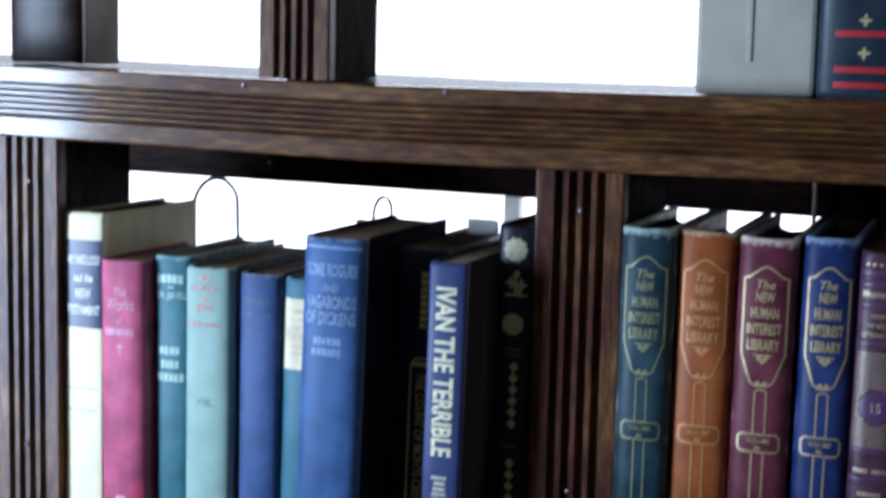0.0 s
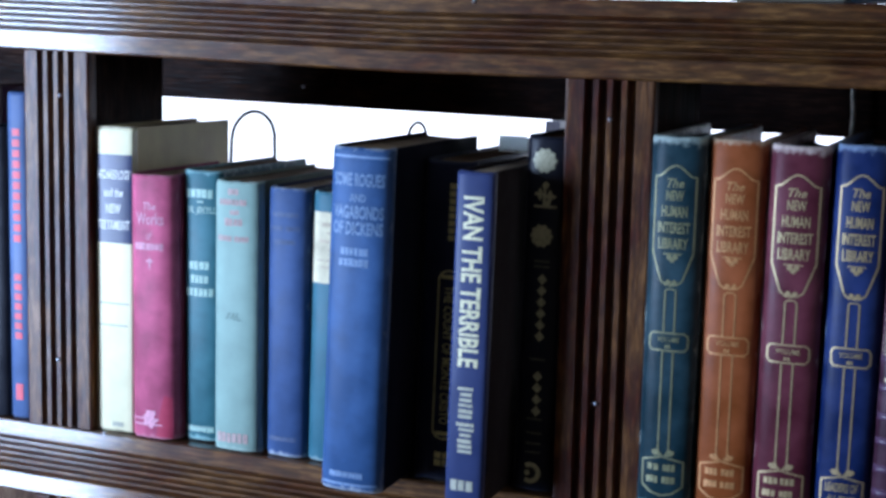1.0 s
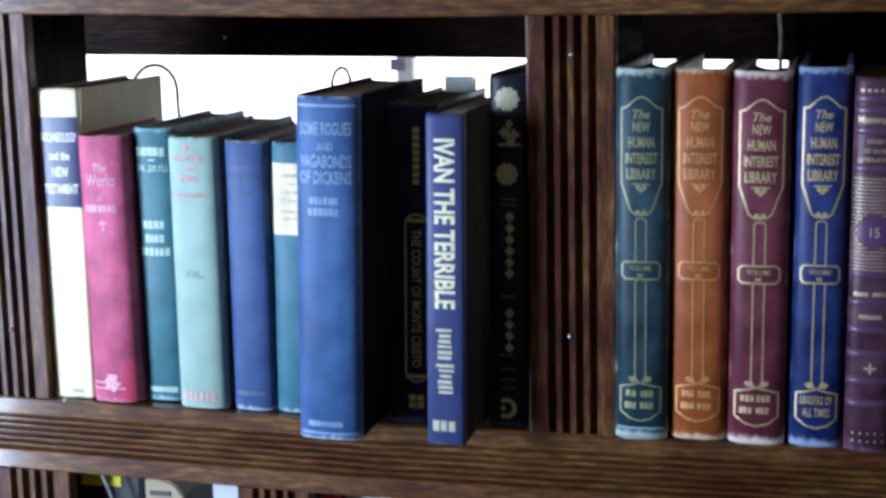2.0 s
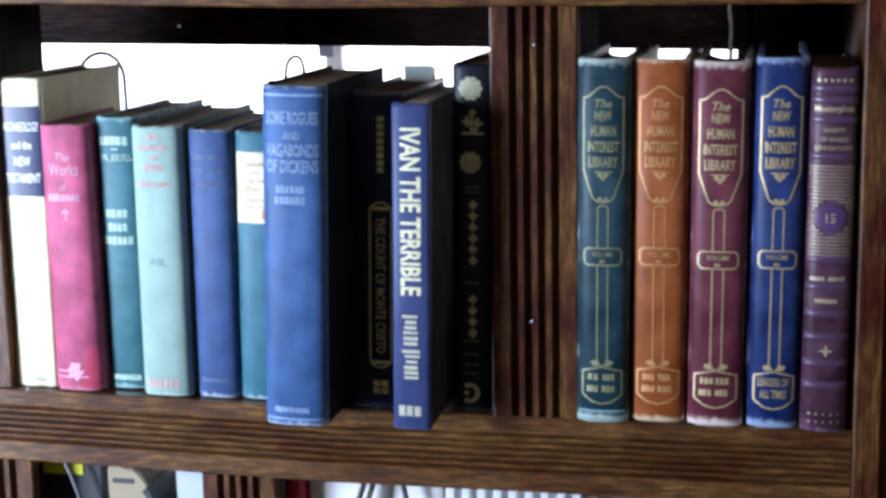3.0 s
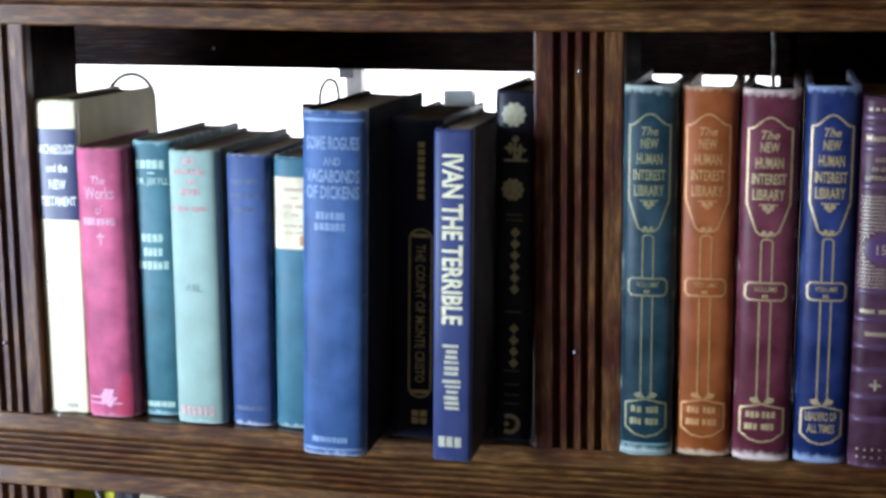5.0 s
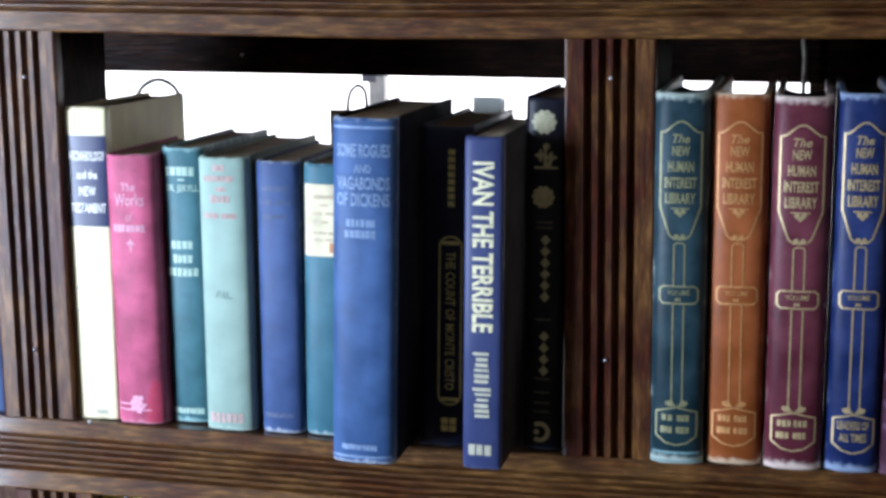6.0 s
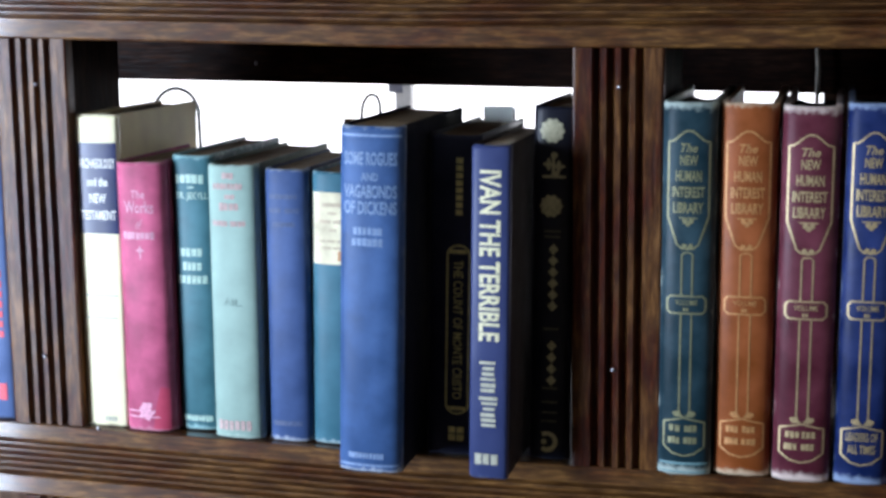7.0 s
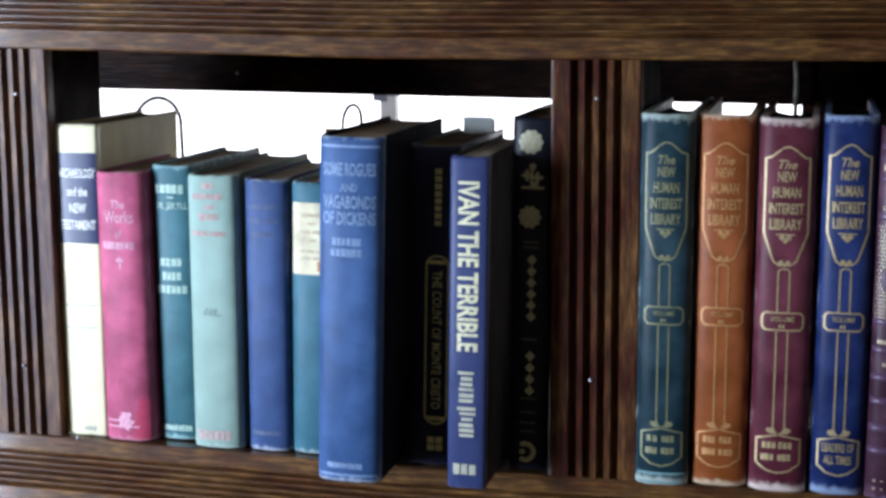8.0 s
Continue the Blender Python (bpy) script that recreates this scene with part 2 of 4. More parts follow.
# a pale post far outside
POST = plain("weathered_pale_paint", (0.75, 0.73, 0.7), 0.7, 0.0, 0.3, 7.0, 0.3)
porch = empty("porch_post", pose(-1.60, 5.5, -1.2))
part("shaft", box(-0.035, 0.035, -0.035, 0.035, 0.0, 1.2, 0.006), POST, porch)
part("base", box(-0.06, 0.06, -0.06, 0.06, 0.0, 0.2, 0.008), POST, porch)
part("bracket", box(-0.06, 0.0, -0.05, -0.036, 1.01, 1.06, 0.006), plain("dark_bracket", (0.2, 0.2, 0.24), 0.6), porch, "dark metal bracket")
tagged(porch, "pale weathered porch post standing far outside in daylight", "post")

# ---- bookcase ----
T = 0.014          # thickness of the fluted casing
BACK = 0.284       # depth of the shelves
DIVIDER = 0.181    # depth of the upright dividers
STILE = 0.0102     # thickness of the fluted stiles


def sag(x):
    """How far the shelf that carries the row of books rises towards its far end."""
    return 0.021 * max(0.0, -(x + 0.11))


def fluted(width, flat=0.18, grooves=4, depth=0.0058, land=0.19, cant=0.0, bow=0.5, last=None, thick=STILE):
    """Outline of a fluted casing: (across, depth), its face at depth 0; land: the half share of a step that stays proud; cant: how far the last flat leans back; bow: how square the grooves are (low) or how round; last: the last flat's share."""
    last = flat if last is None else last
    out = [(0.0, thick), (0.0, 0.0014), (0.0005, 0.0004), (0.0014, 0.0)]
    step = width * (1 - flat - last) / grooves
    for g in range(grooves):
        a = flat * width + g * step
        for s in (0.0, 0.05, 0.14, 0.3, 0.5, 0.7, 0.86, 0.95, 1.0):
            out.append((a + (land + (1 - 2 * land) * s) * step, depth * max(0.0, math.sin(math.pi * s)) ** bow))
    if cant:
        out += [(width * (1 - last), cant * 0.9), (width * (1 - last) + 0.0008, cant)]
    out += [(width - 0.0014, 0.0), (width - 0.0005, 0.0004), (width, 0.0014), (width, thick)]
    return out


case = empty("bookcase", pose(0, 0, ZF))
tagged(case, "dark-stained wooden bookcase with fluted stiles and shelf fronts", "bookcase")


def casing_upright(name, x, width, z0, z1, y=0.0):
    ob = part(name, prism([(x + p, y + q) for p, q in fluted(width)], 2, z0 - ZF, z1 - ZF), WOOD_Z, case)
    return ob


def raised(bm):
    """Lifts a long shelf piece along the sag of its shelf."""
    bmesh.ops.bisect_plane(bm, geom=bm.verts[:] + bm.edges[:] + bm.faces[:], plane_co=(-0.11, 0, 0), plane_no=(1, 0, 0))
    for v in bm.verts:
        v.co.z += sag(v.co.x)
    return bm


def casing_along(name, z_top, height, x0, x1, sagged):
    bm = prism([(q, z_top - ZF - p) for p, q in fluted(height, 0.2, 6, 0.0043, 0.16, 0.0006, 0.8, 0.265, T)], 0, x0, x1)
    return part(name, raised(bm) if sagged else bm, WOOD_X, case)


def case_box(name, x0, x1, y0, y1, z0, z1, material, bevel=0.001, sagged=False):
    bm = box(x0, x1, y0, y1, z0 - ZF, z1 - ZF, bevel)
    return part(name, raised(bm) if sagged else bm, material, case)


XL, XR = -0.9, 0.2311
SHELVES = (0.0, 0.317, 0.66, -0.315, -0.63, -0.95)
for z in SHELVES:
    casing_along("shelf_front", z, 0.0525 if z == 0.0 else 0.049, XL, XR, z in (0.0, 0.317))
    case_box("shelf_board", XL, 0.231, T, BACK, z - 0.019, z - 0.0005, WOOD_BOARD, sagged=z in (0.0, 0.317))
casing_upright("stile", 0.001, 0.0565, 0.0, 0.268)
casing_upright("stile", -0.394, 0.0525, 0.006, 0.2735)
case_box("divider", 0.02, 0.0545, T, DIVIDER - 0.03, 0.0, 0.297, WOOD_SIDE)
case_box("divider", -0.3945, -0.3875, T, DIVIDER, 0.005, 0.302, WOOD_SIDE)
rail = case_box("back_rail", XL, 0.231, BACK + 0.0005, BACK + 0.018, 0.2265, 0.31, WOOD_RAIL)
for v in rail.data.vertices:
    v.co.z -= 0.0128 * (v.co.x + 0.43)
casing_upright("stile", -0.190, 0.05, 0.319, 0.611)
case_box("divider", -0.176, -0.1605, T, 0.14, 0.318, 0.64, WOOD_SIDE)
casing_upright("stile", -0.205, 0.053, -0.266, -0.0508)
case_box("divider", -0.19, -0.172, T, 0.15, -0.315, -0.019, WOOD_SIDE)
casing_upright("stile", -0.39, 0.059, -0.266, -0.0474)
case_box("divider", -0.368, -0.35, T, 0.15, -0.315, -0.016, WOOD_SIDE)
# end post, proud of the shelf fronts
casing_upright("end_post", 0.2315, 0.075, ZF, ZF + 1.95, -0.010)
case_box("side_panel", 0.2315, 0.2495, 0.0045, 0.32, ZF, ZF + 1.95, WOOD_Z)
casing_upright("end_post", -0.975, 0.075, ZF, ZF + 1.95, -0.010)
case_box("side_panel", -0.92, -0.9005, 0.0045, 0.32, ZF, ZF + 1.95, WOOD_Z)
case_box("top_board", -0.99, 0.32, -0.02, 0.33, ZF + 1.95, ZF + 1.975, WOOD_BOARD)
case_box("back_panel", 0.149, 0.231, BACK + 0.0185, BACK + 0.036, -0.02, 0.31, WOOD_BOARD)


def nail(x, z, y=-0.0006):
    bm = bmesh.new()
    bmesh.ops.create_uvsphere(bm, u_segments=10, v_segments=6, radius=0.0014)
    bmesh.ops.translate(bm, verts=bm.verts, vec=(x, y, z - ZF))
    for f in bm.faces:
        f.smooth = True
    part("nail", bm, NAIL, case)


for x, z in ((0.0275, 0.065), (0.03, 0.244), (-0.364, 0.243), (-0.368, 0.055), (-0.2, 0.3145), (-0.06, 0.314), (-0.33, 0.0055)):
    nail(x, z)
nail(-0.312, 0.2405, BACK - 0.0001)

# ---- books ----
SINGLE = {"title": "letter", "author": "author_bar", "imprint": "imprint_bar", "shield_title": "letter", "volume_number": "letter"}


def islands(bm):
    """The separate pieces of a flat mesh, each as corners and polygons."""
    seen, out = set(), []
    for first in bm.faces:
        if first in seen:
            continue
        group, todo = [], [first]
        seen.add(first)
        while todo:
            f = todo.pop()
            group.append(f)
            for e in f.edges:
                for g in e.link_faces:
                    if g not in seen:
                        seen.add(g)
                        todo.append(g)
        index, corners = {}, []
        for f in group:
            for v in f.verts:
                if v not in index:
                    index[v] = len(corners)
                    corners.append(v.co.copy())
        out.append((corners, [[index[v] for v in f.verts] for f in group]))
    return out


def piece_size(piece):
    xs, ys = [c.x for c in piece[0]], [c.y for c in piece[0]]
    return max(xs) - min(xs), max(ys) - min(ys)


class Book:
    """A bound book on its shelf: local x runs from -w (its edge on the left) to 0, y into the shelf, z up."""

    def __init__(self, label, x0, w, y, h, cover, depth=0.135, lean=0.0, bulge=0.005, z=0.0, drop=0.002, pages=None, turn=0.0, group="books on the shelf", sides=None, square=0.001, block_drop=None, board=0.0026, hollow=0.004, back=0.004):
        self.w, self.h, self.bulge = w, h, bulge
        self.root = empty("book", pose(x0 + w, y, z + 0.0003, 0, math.degrees(math.atan2(lean, h)), turn))
        tagged(self.root, label, "book", group)
        # spine: a curved shell
        us = np.linspace(-w / 2, w / 2, 17)
        outer = [(u - w / 2, self.depth_at(u)) for u in us]
        edge = bulge + 0.006
        inner = [(p * 0.9 - 0.05 * w, q + 0.0022) for p, q in outer]
        outline = [(-w, edge)] + outer + [(0.0, edge), (-0.0022, edge)] + inner[::-1] + [(-w + 0.0022, edge)]
        bm = bmesh.new()
        prism(outline, 2, 0.0, h, bm)
        # head and tail caps turn over softly
        bmesh.ops.bisect_plane(bm, geom=bm.verts[:] + bm.edges[:] + bm.faces[:], plane_co=(0, 0, h - 0.003), plane_no=(0, 0, 1))
        bmesh.ops.bisect_plane(bm, geom=bm.verts[:] + bm.edges[:] + bm.faces[:], plane_co=(0, 0, 0.003), plane_no=(0, 0, 1))
        for v in bm.verts:
            if v.co.y < bulge + 0.001 and (v.co.z > h - 0.001 or v.co.z < 0.001):
                v.co.y += 0.0012
                wob = noise.noise(Vector((v.co.x * 180 + x0 * 70, h * 50, v.co.z * 9)))
                v.co.z += 0.0007 * wob - (0.0006 if v.co.z > 0.1 else -0.0008)
        for f in bm.faces:
            f.smooth = abs(f.normal.z) < 0.5
        self.spine = part("spine", bm, cover, self.root)
        sides = sides or cover
        for name, a, b in (("back_board", -w, -w + board), ("front_board", -board, 0.0)):
            bm = box(a, b, edge + 0.0004, depth, 0.0, h, 0.0)
            for v in bm.verts:
                if v.co.y > 0.05 and v.co.z > 0.1:
                    v.co.z -= drop
            bmesh.ops.bevel(bm, geom=bm.edges[:], offset=0.0007, segments=2, affect="EDGES")
            part(name, bm, sides, self.root)
        # text block with a hollow fore edge
        side = board + 0.0002
        fore = [(-w + side + (w - 2 * side) * t, depth - back - hollow * math.sin(math.pi * t)) for t in np.linspace(0, 1, 9)]
        bm = prism([(-w + side, bulge + 0.0035)] + fore + [(-side, bulge + 0.0035)], 2, square * 0.5, h - square - 0.001)
        for v in bm.verts:
            if v.co.y > 0.05 and v.co.z > 0.1:
                v.co.z -= drop if block_drop is None else block_drop
        part("text_block", bm, pages or PAGES, self.root)

    def depth_at(self, u):
        s = min(1.0, abs(2 * u / self.w))
        return self.bulge * (1 - (1 - s ** 2.4) ** 0.62)

    def at(self, u, v, lift=0.00035):
        """A place on the spine: u across from its middle, v up from its foot."""
        return Vector((u - self.w / 2, self.depth_at(u) - lift, v))

    def print(self, name, pieces, material, label="", lift=0.00035):
        """Lays flat (u, v) meshes on the curved spine, each one a part."""
        for bm in pieces if isinstance(pieces, list) else [pieces]:
            whole, small = islands(bm), []
            for piece in whole:
                if len(whole) > 1 and max(piece_size(piece)) < 0.0042:
                    small.append(piece)
                else:
                    ob = self.lay(name if len(whole) == 1 else SINGLE.get(name, name), [piece], material, label, lift)
            if small:
                ob = self.lay(name, small, material, label, lift)
                ob["kind"] = "stuff"
            bm.free()
        return ob

    def lay(self, name, pieces, material, label, lift):
        bm = bmesh.new()
        for corners, polygons in pieces:
            made = [bm.verts.new(c) for c in corners]
            for p in polygons:
                bm.faces.new([made[i] for i in p])
        for k in range(1, 16):
            bmesh.ops.bisect_plane(bm, geom=bm.verts[:] + bm.edges[:] + bm.faces[:], plane_co=(self.w * (k / 16 - 0.5), 0, 0), plane_no=(1, 0, 0))
        for v in bm.verts:
            v.co = self.at(v.co.x, v.co.y, lift)
        return part(name, bm, material, self.spine, label)

    def f(self, frac):
        return self.h * (1 - frac)


def bar(u0, u1, v0, v1, bm=None, n=6):
    bm = bm or bmesh.new()
    us = np.linspace(u0, u1, n)
    low = [bm.verts.new((u, v0, 0)) for u in us]
    high = [bm.verts.new((u, v1, 0)) for u in us]
    for i in range(n - 1):
        bm.faces.new((low[i], low[i + 1], high[i + 1], high[i]))
    return bm


def word_bars(u0, u1, v, height, words, seed, bm=None):
    """Bars for a line of writing that cannot be read."""
    rng = random.Random(seed)
    bm = bm or bmesh.new()
    span, x = (u1 - u0) / words, u0
    for i in range(words):
        k = span * (0.9 if words == 1 else rng.uniform(0.78, 0.9))
        n = max(2, int(k / (height * 0.5)))
        for j in range(n):
            a = x + k * j / n
            bar(a, a + k / n * rng.uniform(0.72, 0.92), v - height * rng.uniform(0.36, 0.44), v + height * rng.uniform(0.36, 0.44), bm, 3)
        x += span
    return bm


def stroke(points, width, bm=None, closed=False):
    """A line of even width through (u, v) points."""
    bm = bm or bmesh.new()
    pts = [Vector((p[0], p[1], 0)) for p in points]
    n = len(pts)
    left, right = [], []
    for i, p in enumerate(pts):
        a = pts[(i - 1) % n] if closed or i else p
        b = pts[(i + 1) % n] if closed or i < n - 1 else p
        d = (b - a).normalized()
        side = Vector((-d.y, d.x, 0)) * width / 2
        left.append(bm.verts.new(p + side))
        right.append(bm.verts.new(p - side))
    for i in range(n if closed else n - 1):
        j = (i + 1) % n
        bm.faces.new((left[i], right[i], right[j], left[j]))
    return bm


def dense(points, step=0.0025):
    out = []
    for a, b in zip(points, points[1:]):
        k = max(1, int(math.dist(a, b) / step))
        out += [(a[0] + (b[0] - a[0]) * i / k, a[1] + (b[1] - a[1]) * i / k) for i in range(k)]
    return out + [points[-1]]


def disc(u, v, r, bm=None, n=14, petals=0, depth=0.12):
    bm = bm or bmesh.new()
    ring = []
    for t in np.linspace(0, 2 * math.pi, n, endpoint=False):
        k = r * (1 + depth * math.cos(petals * t)) if petals else r
        ring.append(bm.verts.new((u + k * math.cos(t), v + k * math.sin(t), 0)))
    bm.faces.new(ring)
    return bm


def diamond(u, v, ru, rv, bm=None):
    bm = bm or bmesh.new()
    bm.faces.new([bm.verts.new((u + a, v + b, 0)) for a, b in ((ru, 0), (0, rv), (-ru, 0), (0, -rv))])
    return bm


def letters(text, u, v, width, height, upright=True, bold=0.0, slant=0.0):
    """Lettering of the built-in font, fitted to a size; upright, or running down the spine."""
    curve = bpy.data.curves.new("letters", "FONT")
    curve.body, curve.resolution_u, curve.offset, curve.shear = text, 2, bold, slant
    holder = bpy.data.objects.new("letters", curve)
    scene.collection.objects.link(holder)
    mesh = bpy.data.meshes.new_from_object(holder.evaluated_get(bpy.context.evaluated_depsgraph_get()))
    bm = bmesh.new()
    bm.from_mesh(mesh)
    bpy.data.objects.remove(holder)
    bpy.data.curves.remove(curve)
    bpy.data.meshes.remove(mesh)
    xs, ys = [w.co.x for w in bm.verts], [w.co.y for w in bm.verts]
    x0, x1, y0, y1 = min(xs), max(xs), min(ys), max(ys)
    for w in bm.verts:
        p = ((w.co.x - x0) / (x1 - x0) - 0.5) * width
        q = ((w.co.y - y0) / (y1 - y0) - 0.5) * height
        w.co = (u + p, v + q, 0) if upright else (u + q, v - p, 0)
    return bm


def join(*meshes):
    """The lines and marks of one stamping, each to be laid by itself."""
    return list(meshes)


# cream book in a white jacket with a dark title panel
C_CREAM = cloth("cream_jacket", (0.8, 0.75, 0.5), 0.42, 0.1, (0.8, 0.73, 0.5), 0.08, 0.1)
b = Book("cream paper-jacketed book with a navy title panel", -0.3412, 0.0298, 0.006, 0.2175, C_CREAM, 0.142, 0.001, 0.0014, z=sag(-0.33), drop=0.002,
         sides=cloth("cream_boards", (0.88, 0.77, 0.46), 0.6, 0.0, (0.8, 0.73, 0.5), 0.1, 0.12))
C_PANEL = plain("navy_panel", (0.012, 0.02, 0.075), 0.4, 0.0, 0.2)
b.print("title_panel", bar(-0.0143, 0.0143, b.f(0.374), b.f(0.088), None, 14), C_PANEL, "navy printed title panel", 0.0002)
b.print("title", join(letters("ARCHAEOLOGY", 0, b.f(0.152), 0.0265, 0.0066, bold=0.02), letters("and the", 0, b.f(0.21), 0.015, 0.006, bold=0.02),
                      letters("NEW", 0, b.f(0.262), 0.012, 0.0066, bold=0.02), letters("TESTAMENT", 0, b.f(0.315), 0.0255, 0.0066, bold=0.02)), WHITE_INK, "white printed title", 0.0004)
C_GREY = plain("grey_print", (0.42, 0.42, 0.34), 0.6)
b.print("rule", join(bar(-0.012, 0.012, b.f(0.574), b.f(0.569)), bar(-0.012, 0.011, b.f(0.646), b.f(0.641))), C_GREY)
b.print("imprint", word_bars(-0.001, 0.009, b.f(0.972), 0.004, 1, 3), C_GREY)

# pink cloth book
C_PINK = cloth("faded_rose_cloth", (0.48, 0.09, 0.18), 0.6, 0.35, (0.55, 0.24, 0.3), 0.3, 0.38)
b = Book("faded rose-pink cloth book with stamped title", -0.311, 0.0352, 0.0015, 0.1875, C_PINK, 0.13, -0.001, 0.007, z=sag(-0.296))
C_ROSE = foil("pale_rose_stamp", (0.64, 0.3, 0.4), 0.6, 0.0)
b.print("title", join(letters("The", 0, b.f(0.118), 0.010, 0.0055, slant=0.2, bold=0.02), letters("Works", 0, b.f(0.165), 0.021, 0.0085, bold=0.02), letters("of", 0, b.f(0.225), 0.005, 0.0065, slant=0.3),
                      word_bars(-0.0125, 0.0135, b.f(0.268), 0.006, 1, 5), disc(0, b.f(0.322), 0.0022, None, 14, 4, 0.4), diamond(0, b.f(0.342), 0.0008, 0.003)), C_ROSE, "pale stamped lettering")
b.print("emblem", join(bar(-0.0165, 0.006, b.f(0.923), b.f(0.917)), bar(-0.0165, 0.009, b.f(0.945), b.f(0.939)), disc(-0.001, b.f(0.925), 0.0052, None, 16, 5, 0.25),
                       bar(-0.004, 0.0035, b.f(0.905), b.f(0.888))), C_ROSE)
C_PATCH = cloth("bright_rose_patch", (0.5, 0.06, 0.12), 0.5, 0.0)
bm = bmesh.new()
bm.faces.new([bm.verts.new((p, b.f(q), 0)) for p, q in ((0.004, 0.985), (0.0155, 0.99), (0.0155, 0.835), (0.010, 0.828), (0.0065, 0.9))])
b.print("unfaded_patch", bm, C_PATCH, "unfaded brighter patch of cloth", 0.0002)

# teal cloth book with pale bands
C_TEAL = cloth("teal_cloth", (0.045, 0.145, 0.175), 0.5, 0.45, (0.32, 0.52, 0.52), 0.3, 0.25)
C_PALE = foil("pale_green_stamp", (0.38, 0.55, 0.47), 0.55, 0.0)
b = Book("teal cloth book with pale stamped bands", -0.2755, 0.029, 0.0135, 0.192, C_TEAL, 0.14, 0.0, 0.005, z=sag(-0.262))
b.print("title", join(word_bars(-0.012, 0.0125, b.f(0.085), 0.0075, 1, 8), bar(-0.0025, 0.0025, b.f(0.118), b.f(0.112)), letters("DR. JEKYLL", 0, b.f(0.148), 0.0235, 0.006, bold=0.02)), C_PALE, "pale stamped title")
b.print("author", join(word_bars(-0.009, 0.009, b.f(0.347), 0.0068, 1, 10), word_bars(-0.0078, 0.0078, b.f(0.397), 0.0068, 1, 11), word_bars(-0.0125, 0.0125, b.f(0.445), 0.007, 1, 12)), C_PALE)
b.print("imprint", word_bars(-0.0128, 0.0128, b.f(0.952), 0.005, 1, 13), C_PALE)

# light green cloth book
C_LIGHT = cloth("light_green_cloth", (0.29, 0.415, 0.36), 0.6, 0.3, (0.5, 0.62, 0.55), 0.35, 0.16)
C_RED = foil("faded_red_stamp", (0.47, 0.34, 0.315), 0.65, 0.0)
# side boards are a shaded copy of the spine's green
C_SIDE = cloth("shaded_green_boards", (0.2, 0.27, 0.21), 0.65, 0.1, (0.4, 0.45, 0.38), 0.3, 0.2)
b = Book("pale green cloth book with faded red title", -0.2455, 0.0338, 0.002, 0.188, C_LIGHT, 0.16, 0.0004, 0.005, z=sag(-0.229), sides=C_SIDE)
b.print("title", join(word_bars(-0.0055, 0.0035, b.f(0.04), 0.005, 1, 20), word_bars(-0.0125, 0.011, b.f(0.078), 0.005, 1, 21), word_bars(-0.004, 0.004, b.f(0.115), 0.004, 1, 22),
                      word_bars(-0.008, 0.0075, b.f(0.15), 0.006, 1, 23), word_bars(-0.0135, 0.0125, b.f(0.21), 0.0045, 2, 24)), C_RED, "faded red stamped title")
b.print("pencil_mark", join(stroke([(-0.006, b.f(0.505)), (-0.004, b.f(0.48)), (-0.0025, b.f(0.505)), (-0.0005, b.f(0.48)), (0.0, b.f(0.508))], 0.0007),
                            stroke([(0.002, b.f(0.482)), (0.002, b.f(0.507)), (0.006, b.f(0.505))], 0.0007)), plain("graphite", (0.09, 0.16, 0.15), 0.6), "dark handwritten mark")
b.print("imprint", word_bars(-0.0135, 0.0135, b.f(0.948), 0.008, 1, 25), C_RED)

# plain blue cloth book
C_BLUE = cloth("faded_blue_cloth", (0.044, 0.085, 0.22), 0.55, 0.35, (0.5, 0.55, 0.62), 0.35, 0.25)
C_FAINT = foil("faint_blue_stamp", (0.07, 0.105, 0.22), 0.6, 0.0)
# side boards a darker blue than the spine, their shade put into the colour
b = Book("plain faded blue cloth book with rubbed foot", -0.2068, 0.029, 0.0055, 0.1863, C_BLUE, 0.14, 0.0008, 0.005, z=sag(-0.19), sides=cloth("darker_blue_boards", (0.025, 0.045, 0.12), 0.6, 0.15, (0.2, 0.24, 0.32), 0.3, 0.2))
b.print("title", join(word_bars(-0.011, 0.011, b.f(0.1), 0.004, 1, 30), word_bars(-0.012, 0.012, b.f(0.15), 0.004, 2, 31), word_bars(-0.009, 0.009, b.f(0.2), 0.004, 1, 32)), C_FAINT)
b.print("imprint", word_bars(-0.012, 0.012, b.f(0.93), 0.004, 1, 33), C_FAINT)

# teal book with a paper label
C_TEAL2 = cloth("blue_teal_cloth", (0.045, 0.15, 0.205), 0.5, 0.3, (0.5, 0.62, 0.62), 0.3, 0.2)
C_LABEL = cloth("aged_paper_label", (0.78, 0.68, 0.47), 0.75, 0.3, (0.5, 0.42, 0.3), 0.1, 0.4)
b = Book("blue-teal cloth book with an aged paper spine label", -0.1765, 0.0312, 0.007, 0.1855, C_TEAL2, 0.135, 0.003, 0.005, z=sag(-0.16))
b.print("paper_label", bar(-0.0148, 0.0148, b.f(0.335), b.f(0.075), None, 14), C_LABEL, "aged cream paper label", 0.0003)
C_BROWN = plain("brown_print", (0.58, 0.48, 0.34), 0.7)
b.print("title", join(word_bars(-0.008, 0.008, b.f(0.12), 0.003, 1, 40), word_bars(-0.004, 0.003, b.f(0.15), 0.002, 1, 41), word_bars(-0.01, 0.01, b.f(0.18), 0.003, 2, 42),
                      word_bars(-0.003, 0.003, b.f(0.21), 0.002, 1, 43), word_bars(-0.011, 0.009, b.f(0.25), 0.002, 3, 44), word_bars(-0.008, 0.008, b.f(0.275), 0.002, 2, 45)), C_BROWN, "", 0.0006)
